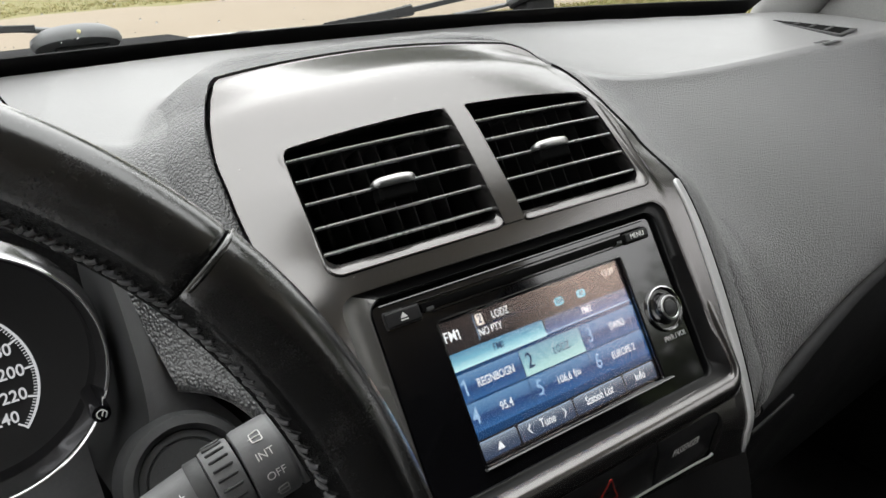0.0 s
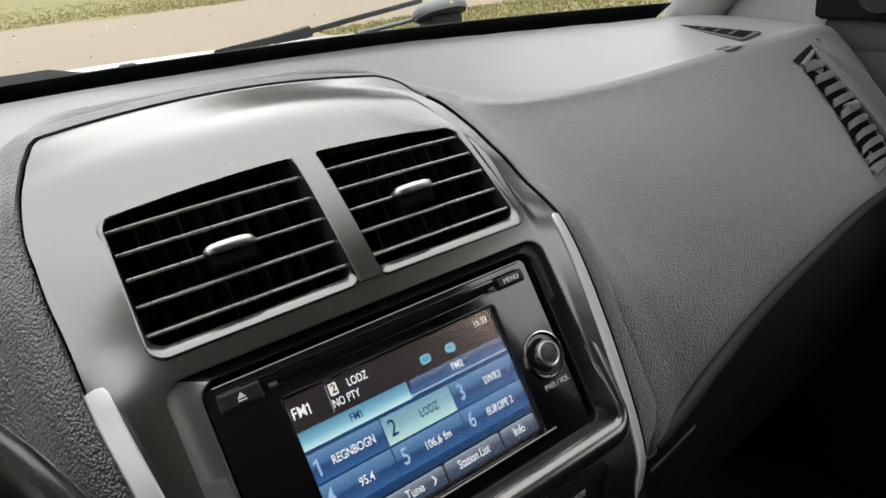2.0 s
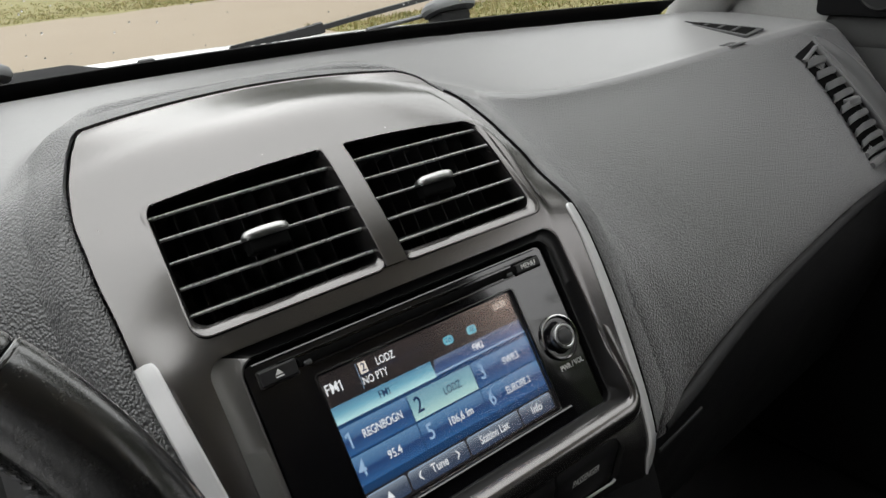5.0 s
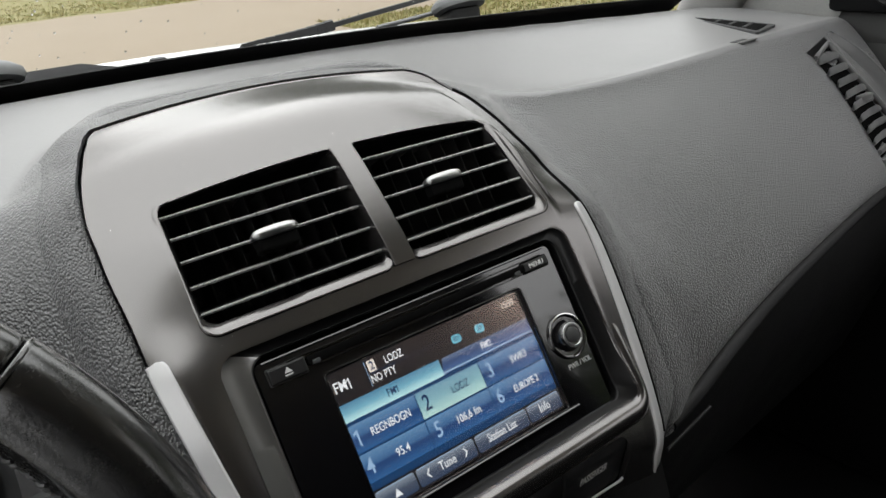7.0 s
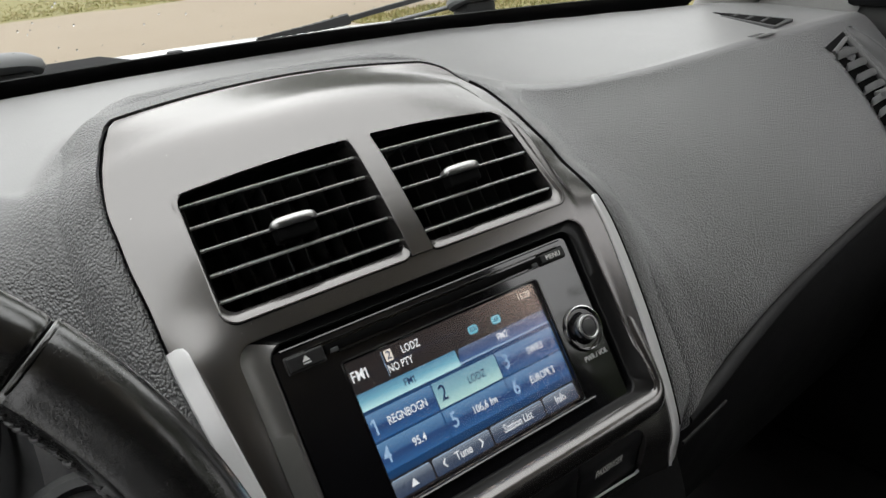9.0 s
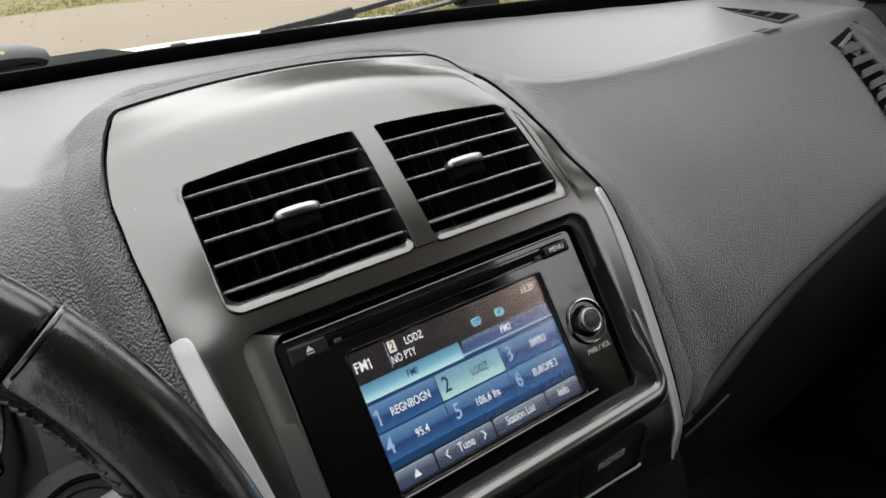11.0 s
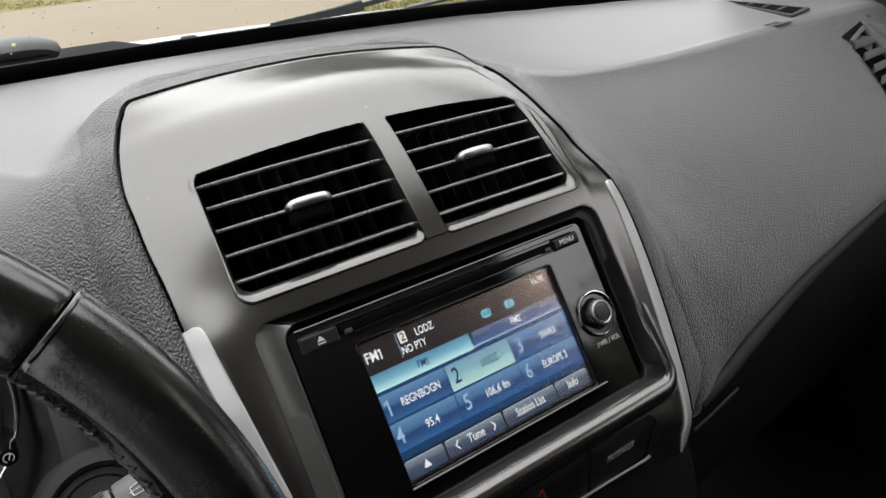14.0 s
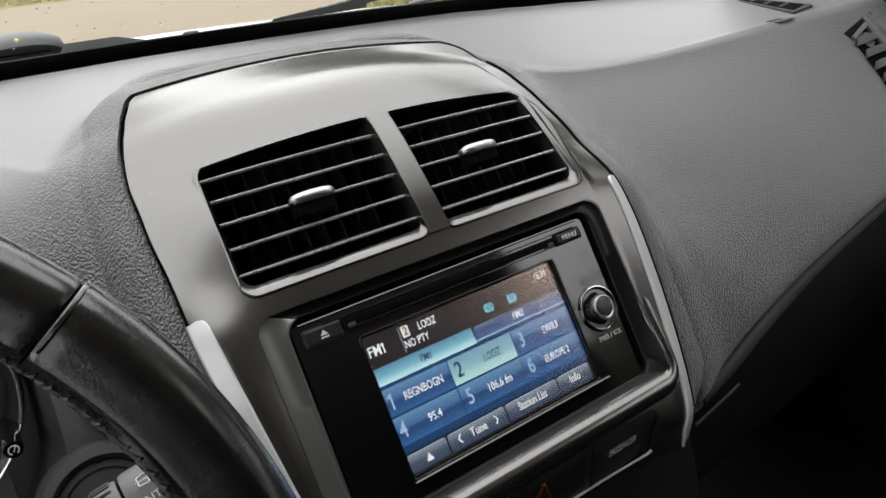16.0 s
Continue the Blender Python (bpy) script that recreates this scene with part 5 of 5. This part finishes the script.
flank = [[(p[0] + (q[0] - p[0]) * g, p[1] + (q[1] - p[1]) * g + dip, p[2] + (q[2] - p[2]) * g) for g, dip in ((0, 0.001), (0.15, 0.0022), (0.5, 0.0026), (0.72, 0.0010), (0.84, -0.0038), (0.93, -0.0056), (1.0, -0.0040), (1.08, 0.004), (1.12, 0.022))] for p, q in zip(inner, outer_edge)]
part("flank", sheet(flank), VENTGREY, side, "hollow flank with a rounded outer ridge", angle=60)
part("tab", block((0.030, 0.009, 0.0085), on_pad(0.709, 0.9845, 0.0052), 0.0030), VENTGREY, side, "small sliding tab")


def plate(loop, z0, z1):
    """A loop of (x, y) made solid between two heights."""
    bm = prism(loop, 0, 1)
    for v in bm.verts:
        v.co = (v.co.x, v.co.z, z0 if v.co.y < 0.5 else z1)
    return bm


demister = thing("demister_vent", "small black triangular demister grille set in the dashboard", "air vent")
part("frame", plate(rounded(((0.622, 0.182), (0.684, 0.196), (0.704, 0.325), (0.690, 0.328)), 0.003), 1.060, 1.0645), SMOOTH, demister)
part("grille", plate(rounded(((0.632, 0.189), (0.676, 0.202), (0.694, 0.312), (0.690, 0.314)), 0.002), 1.0635, 1.0652), GAP, demister)
for f in (0.2, 0.42, 0.64):
    a, b = Vector((0.632, 0.189, 1.0652)).lerp(Vector((0.690, 0.314, 1.0652)), f), Vector((0.676, 0.202, 1.0652)).lerp(Vector((0.694, 0.312, 1.0652)), f)
    part("bar", sweep([a, b], oval(0.0022, 0.0012, 8), (0, 0, 1)), SMOOTH, demister)
mark = thing("airbag_mark", "faint embossed bars on the dashboard top", "mark")
for x, y, w in ((0.577, 0.178, 0.026), (0.581, 0.169, 0.032)):
    part("bar", block((w, 0.0062, 0.0006), (x, y, 1.0618), 0.0002, turn=pose(0, 0, 0, 0, 0, 4)), EMBOSS, mark)

# ---- the steering wheel ----
HUB = pose(-0.350, -0.1335, 1.0074, -26.2, 0, 0)
wheel = thing("steering_wheel", "black leather steering wheel, worn shiny, stitched inside", "steering wheel", HUB)
R, r = 0.1799, 0.0143


def rim_point(deg, rad=R, off=0.0):
    a = radians(deg)
    return (rad * math.cos(a), off, rad * math.sin(a))


SEAM = 36.5


def rim_skin(a0, a1, fat, steps):
    """A leather sleeve round the rim from angle a0 to a1: a soft fold beside the lacing, the ends turned in."""
    rows = []
    for a in [a0, a0 + 0.12, a0 + 0.3, *np.linspace(a0 + 0.7, a1 - 0.7, steps), a1 - 0.3, a1 - 0.12, a1]:
        tuck = 1 - 0.055 * (1 - min(1.0, min(a - a0, a1 - a) / 0.7)) ** 2
        c, w = rim_point(a), math.radians(a)
        ring = []
        for f in np.linspace(-180, 180, 49)[:-1]:
            k = r * fat * tuck * (1 + 0.10 * math.exp(-((f + 44) / 10) ** 2) - 0.06 * math.exp(-((f + 78) / 22) ** 2))
            side_, off = k * math.cos(radians(f)), 1.04 * k * math.sin(radians(f))
            ring.append((c[0] - side_ * math.cos(w), off, c[2] - side_ * math.sin(w)))
        rows.append(ring)
    return sheet(rows, closed_rows=True)


part("rim", rim_skin(SEAM + 0.10, 180 - SEAM, 1.0, 90), LEATHER, wheel, "upper rim in black leather")
part("rim", rim_skin(-180 - SEAM, SEAM - 0.06, 1.05, 150), LEATHER, wheel, "lower grip in black leather")
part("seam", sweep([rim_point(a) for a in (SEAM - 0.3, SEAM + 0.4)], oval(r * 0.93, r * 0.96, 24), (0, 1, 0)), GAP, wheel)
part("seam_lip", sweep([rim_point(SEAM - 0.45 - 0.1 * math.cos(w), R - 1.035 * r * math.cos(w), 1.075 * r * math.sin(w)) for w in np.linspace(0, 2 * math.pi, 49)[:-1]], oval(0.0007, 0.0006, 8), (0, 1, 0), closed=True), LEATHER, wheel, "turned lip of the lower grip")
bm = bmesh.new()
rs = random.Random(4)
for i in range(150):
    a = -25 + i * 0.92 + rs.gauss(0, 0.1)
    up = 0.0009 * (-1) ** i + rs.gauss(0, 0.0004)
    p0, p1 = Vector(rim_point(a, R - r * 0.99, -0.0050 + up)), Vector(rim_point(a + rs.uniform(0.5, 1.0), R - r * 1.04, -0.0008 + up))
    fat = rs.uniform(0.45, 0.8)
    sweep([p0, p0.lerp(p1, 0.3) + Vector(rim_point(a, -0.0008 * fat)), p0.lerp(p1, 0.7) + Vector(rim_point(a, -0.0008 * fat)), p1], oval(0.0010 * fat, 0.0009 * fat, 7), (0.2, 1, 0.1), bm=bm)
tagged(part("stitching", bm, THREAD, wheel, "ragged thread lacing along the inner rim"), kind="stuff")
part("lacing_bead", sweep([rim_point(a, R - r * 0.97, 0.004) for a in np.linspace(-30, 120, 120)], oval(0.0016, 0.0012, 8), (0, 1, 0)), LEATHER, wheel)
part("hub", lathe([(0.0, -0.02), (0.05, -0.018), (0.07, -0.005), (0.075, 0.02), (0.05, 0.06), (0, 0.06)], 40, pose(0, 0, 0, -90, 0, 0)), SMOOTH, wheel)
for a in (-12, 192, 250, 290):
    part("spoke", sweep([rim_point(a, 0.06, 0.012), rim_point(a, 0.12, 0.01), rim_point(a, R, 0.0)], oval(0.011, 0.006, 12), (0, 1, 0)), SMOOTH, wheel)
column = thing("steering_column", "dark plastic steering column cover behind the wheel", "steering column", HUB)
part("cover", lathe([(0.0, 0.05), (0.045, 0.05), (0.055, 0.07), (0.062, 0.14), (0.07, 0.2), (0, 0.2)], 32, pose(0, 0, -0.012, -90, 0, 0)), LOWER, column)

# ---- the wiper stalk ----
tip, root = Vector((-0.166, -0.074, 1.0255)), Vector((-0.260, -0.072, 1.005))
axis = (tip - root).normalized()
S = Matrix.Translation(root) @ axis.to_track_quat("Z", "Y").to_matrix().to_4x4()
length = (tip - root).length
stalk = thing("wiper_stalk", "dark grey wiper stalk with ribbed ring and white marks", "stalk", S)
part("stem", lathe([(0.0, -0.03), (0.0075, -0.03), (0.0085, 0.0), (0.0105, 0.03), (0.0125, 0.050), (0.0128, 0.0515), (0, 0.0515)], 32), STALK, stalk)
part("dark_collar", lathe([(0.0126, 0.0470), (0.0130, 0.0475), (0.0131, 0.0522), (0.0126, 0.0526)], 32), SMOOTH, stalk)
ribs = part("ribbed_ring", lathe([(0.0120, 0.0525), (0.0134, 0.0530), (0.0139, 0.0545), (0.0141, 0.0620), (0.0138, 0.0632), (0.0120, 0.0634)], 48), STALK, stalk, "ribbed turning ring")
for k in range(24):
    a = k * 15
    part("rib", block((0.0011, 0.0016, 0.0070), (0.0140 * math.cos(radians(a)), 0.0140 * math.sin(radians(a)), 0.058), 0.0004, turn=pose(0, 0, 0, 0, 0, a + 90), segments=1), SMOOTH, ribs)
knob_end = part("end_knob", lathe([(0.0125, 0.0640), (0.0143, 0.0645), (0.0147, 0.0660), (0.0147, 0.0775), (0.0143, 0.0785), (0.0138, 0.0788), (0.0138, 0.0795), (0.0146, 0.0800), (0.0146, 0.0930), (0.0128, 0.0962), (0.0, 0.0970)], 48), STALK, stalk, "turning end knob with white letters")
# words wrap the knob on the side that faces the driver
view = (Vector((-0.2585, -0.29, 1.1907)) - root)
local = S.to_3x3().inverted() @ view
facing = math.degrees(math.atan2(local.y, local.x))


def on_stalk(name, body_, cap, deg, h, radius, parent, material=PRINT):
    c = bpy.data.curves.new("words", "FONT")
    c.body, c.size, c.align_x, c.align_y, c.extrude = body_, cap / 0.69, "CENTER", "CENTER", 0.0001
    o = new("words", c)
    bpy.context.view_layer.update()
    me = bpy.data.meshes.new_from_object(o.evaluated_get(bpy.context.evaluated_depsgraph_get()))
    bpy.data.objects.remove(o)
    bpy.data.curves.remove(c)
    for v in me.vertices:
        ang = radians(deg) - v.co.y / radius
        rr = radius + v.co.z
        v.co = (rr * math.cos(ang), rr * math.sin(ang), h + v.co.x)
    me.materials.clear()
    me.materials.append(material)
    ob = new(name, me)
    ob.parent = parent
    return ob


on_stalk("word", "INT", 0.0028, facing - 6, 0.0715, 0.0148, knob_end)
on_stalk("word", "OFF", 0.0028, facing + 24, 0.0720, 0.0148, knob_end)
on_stalk("mark", "+", 0.0036, facing - 14, 0.0425, 0.0121, stalk)
part("dot", lathe([(0, 0.0003), (0.0011, 0.0002), (0.0012, 0)], 14, Matrix.Rotation(radians(facing + 22), 4, "Z") @ pose(0.0146, 0, 0.0835, 0, 90, 0)), PRINT, knob_end)
for deg, h in ((-34, 0.0715), (52, 0.0722)):
    bm = bmesh.new()
    M = Matrix.Rotation(radians(facing + deg), 4, "Z") @ pose(0.0149, 0, h, 0, 90, 0)
    pts = densify(rounded(((-0.0018, -0.0022), (0.0018, -0.0018), (0.0018, 0.0018), (-0.0018, 0.0022)), 0.0005), 0.002)
    sweep([M @ Vector((x, y, 0)) for x, y in pts], oval(0.00025, 0.0002, 6), M.to_3x3() @ Vector((0, 0, 1)), closed=True, bm=bm)
    sweep([M @ Vector((-0.0018, 0, 0)), M @ Vector((0.0026, 0, 0))], oval(0.00025, 0.0002, 6), M.to_3x3() @ Vector((0, 0, 1)), bm=bm)
    part("wash_mark", bm, PRINT if deg < 0 else DIMPRINT, knob_end)

# ---- the instrument cluster ----
C = pose(-0.285, 0.065, 1.010, -6, 0, 0)
cluster = thing("instrument_cluster", "dark round speedometer in a bright silver ring", "speedometer", C)
face = pose(0, 0, 0, 90, 0, 0)
bezel_at = pose(0.012, 0, 0.009, 90, 0, 0)
part("dial_face", lathe([(0.0, 0.0), (0.050, 0.0), (0.056, 0.002)], 72, bezel_at), DIAL, cluster)
part("bowl", lathe([(0.0520, 0.0005), (0.0523, 0.004), (0.0530, 0.009)], 72, bezel_at), PIANO, cluster, "gloss black bowl round the dial")
part("silver_ring", lathe([(0.0529, 0.0085), (0.0558, 0.0182), (0.0562, 0.0198), (0.0568, 0.0203), (0.0575, 0.0197), (0.0580, 0.0182), (0.0590, 0.0140), (0.0600, 0.0)], 96, bezel_at), RINGDARK, cluster, "dark chrome ring")
part("ring_edge", lathe([(0.0559, 0.0196), (0.0562, 0.0204), (0.0569, 0.0209), (0.0575, 0.0203), (0.0577, 0.0192)], 96, bezel_at), CHROME, cluster, "bright chrome edge of the ring")
RS = 0.0405
bm = bmesh.new()
for a in np.linspace(-40, 220, 121):
    big = abs((a + 40) / 21.6667 % 1) < 0.01 or abs((a + 40) / 21.6667 % 1) > 0.99
    c_, s_ = math.cos(radians(a)), math.sin(radians(a))
    sweep([(c_ * RS, -0.0006, s_ * RS), (c_ * (RS - (0.0045 if big else 0.0022)), -0.0006, s_ * (RS - (0.0045 if big else 0.0022)))], oval(0.0005 if big else 0.00022, 0.0002, 6), (0, 1, 0), bm=bm)
tagged(part("graduations", bm, DIALPRINT, cluster, "fine white graduations"), kind="stuff")
part("scale_arc", sweep([(RS * math.cos(radians(a)), -0.0006, RS * math.sin(radians(a))) for a in np.linspace(-41, 221, 120)], oval(0.0006, 0.0002, 6), (0, 1, 0)), DIALPRINT, cluster)
for i in range(13):
    a = radians(220 - 260 / 12 * i)
    lettering("number", str(20 * i), 0.0056, (0.0305 * math.cos(a), -0.0006, 0.0305 * math.sin(a)), DIALPRINT, cluster, squeeze=0.9, bold=0.02)
needle = part("needle", sweep([(0.004, -0.004, 0.0), (-0.028, -0.004, -0.0205)], oval(0.0008, 0.0005, 6), (0, 1, 0)), RED, cluster)
part("needle_hub", lathe([(0.0, 0.007), (0.006, 0.0068), (0.0075, 0.004), (0.0075, 0.0)], 24, face), DIAL, cluster)
dim = thing("dimmer_knob", "small black push knob with a white lamp mark", "knob", pose(-0.2262, 0.036, 0.9965, -6, 0, 0))
part("body", lathe([(0.0044, -0.02), (0.0044, 0.004), (0.0040, 0.0062), (0.0, 0.0068)], 28, pose(0, 0, 0, 90, 0, 0)), PIANO, dim)
part("mark", sweep([(0.0021 * math.cos(radians(a)), -0.0066, 0.0021 * math.sin(radians(a))) for a in np.linspace(-60, 240, 20)], oval(0.0003, 0.0002, 6), (0, 1, 0)), PRINT, dim)
part("mark", block((0.0005, 0.0004, 0.0026), (0.0004, -0.0068, 0.0004), 0, turn=pose(0, 0, 0, 0, 25, 0)), PRINT, dim)

shroud = thing("cluster_shroud", "dark smooth plastic shroud beside the speedometer", "dash trim")
part("side", sheet(loft([
    (-0.345, ((0.080, 0.945), (0.074, 0.938), (0.050, 0.925), (0.03, 0.90))),
    (-0.29, ((0.078, 0.943), (0.072, 0.936), (0.046, 0.922), (0.025, 0.90))),
    (-0.232, ((0.07, 0.962), (0.064, 0.955), (0.040, 0.935), (0.02, 0.91)))], 20, 12)), SHROUD, shroud)
side_rows = [spline(q, 24) for q in (
    ((-0.2160, 0.090, 1.075), (-0.2155, 0.085, 1.04), (-0.2155, 0.085, 1.005), (-0.220, 0.085, 0.975), (-0.235, 0.08, 0.955)),
    ((-0.2120, 0.060, 1.068), (-0.2105, 0.052, 1.035), (-0.2105, 0.044, 1.0), (-0.214, 0.04, 0.975), (-0.228, 0.036, 0.945)),
    ((-0.2090, 0.056, 1.066), (-0.2065, 0.046, 1.033), (-0.2060, 0.036, 0.999), (-0.209, 0.032, 0.974), (-0.222, 0.026, 0.940)),
    ((-0.2030, 0.075, 1.064), (-0.2000, 0.060, 1.033), (-0.1960, 0.042, 0.998), (-0.190, 0.034, 0.973), (-0.19, 0.024, 0.935)),
    ((-0.2000, 0.100, 1.060), (-0.1970, 0.080, 1.030), (-0.185, 0.055, 0.990), (-0.165, 0.03, 0.965), (-0.155, 0.01, 0.93)))]
part("inner_wall", sheet(side_rows[:3]), SMOOTH, shroud, "dark inner wall beside the dial")
part("side_wall", sheet(side_rows[2:]), SHROUD, shroud)
lock = thing("round_cover", "round dark plastic cover in a recessed ring", "cover", pose(-0.199, 0.012, 0.960, -30, 0, 0))
part("ring", lathe([(0.0225, -0.02), (0.0225, 0.004), (0.0250, 0.007), (0.0290, 0.006), (0.031, -0.004), (0.031, -0.02)], 48, face), SMOOTH, lock)
part("disc", lathe([(0.0, 0.0035), (0.0175, 0.0032), (0.0182, 0.002), (0.0186, 0.002), (0.0190, 0.0036), (0.0220, 0.003), (0.0225, -0.002)], 48, face), SMOOTH, lock)
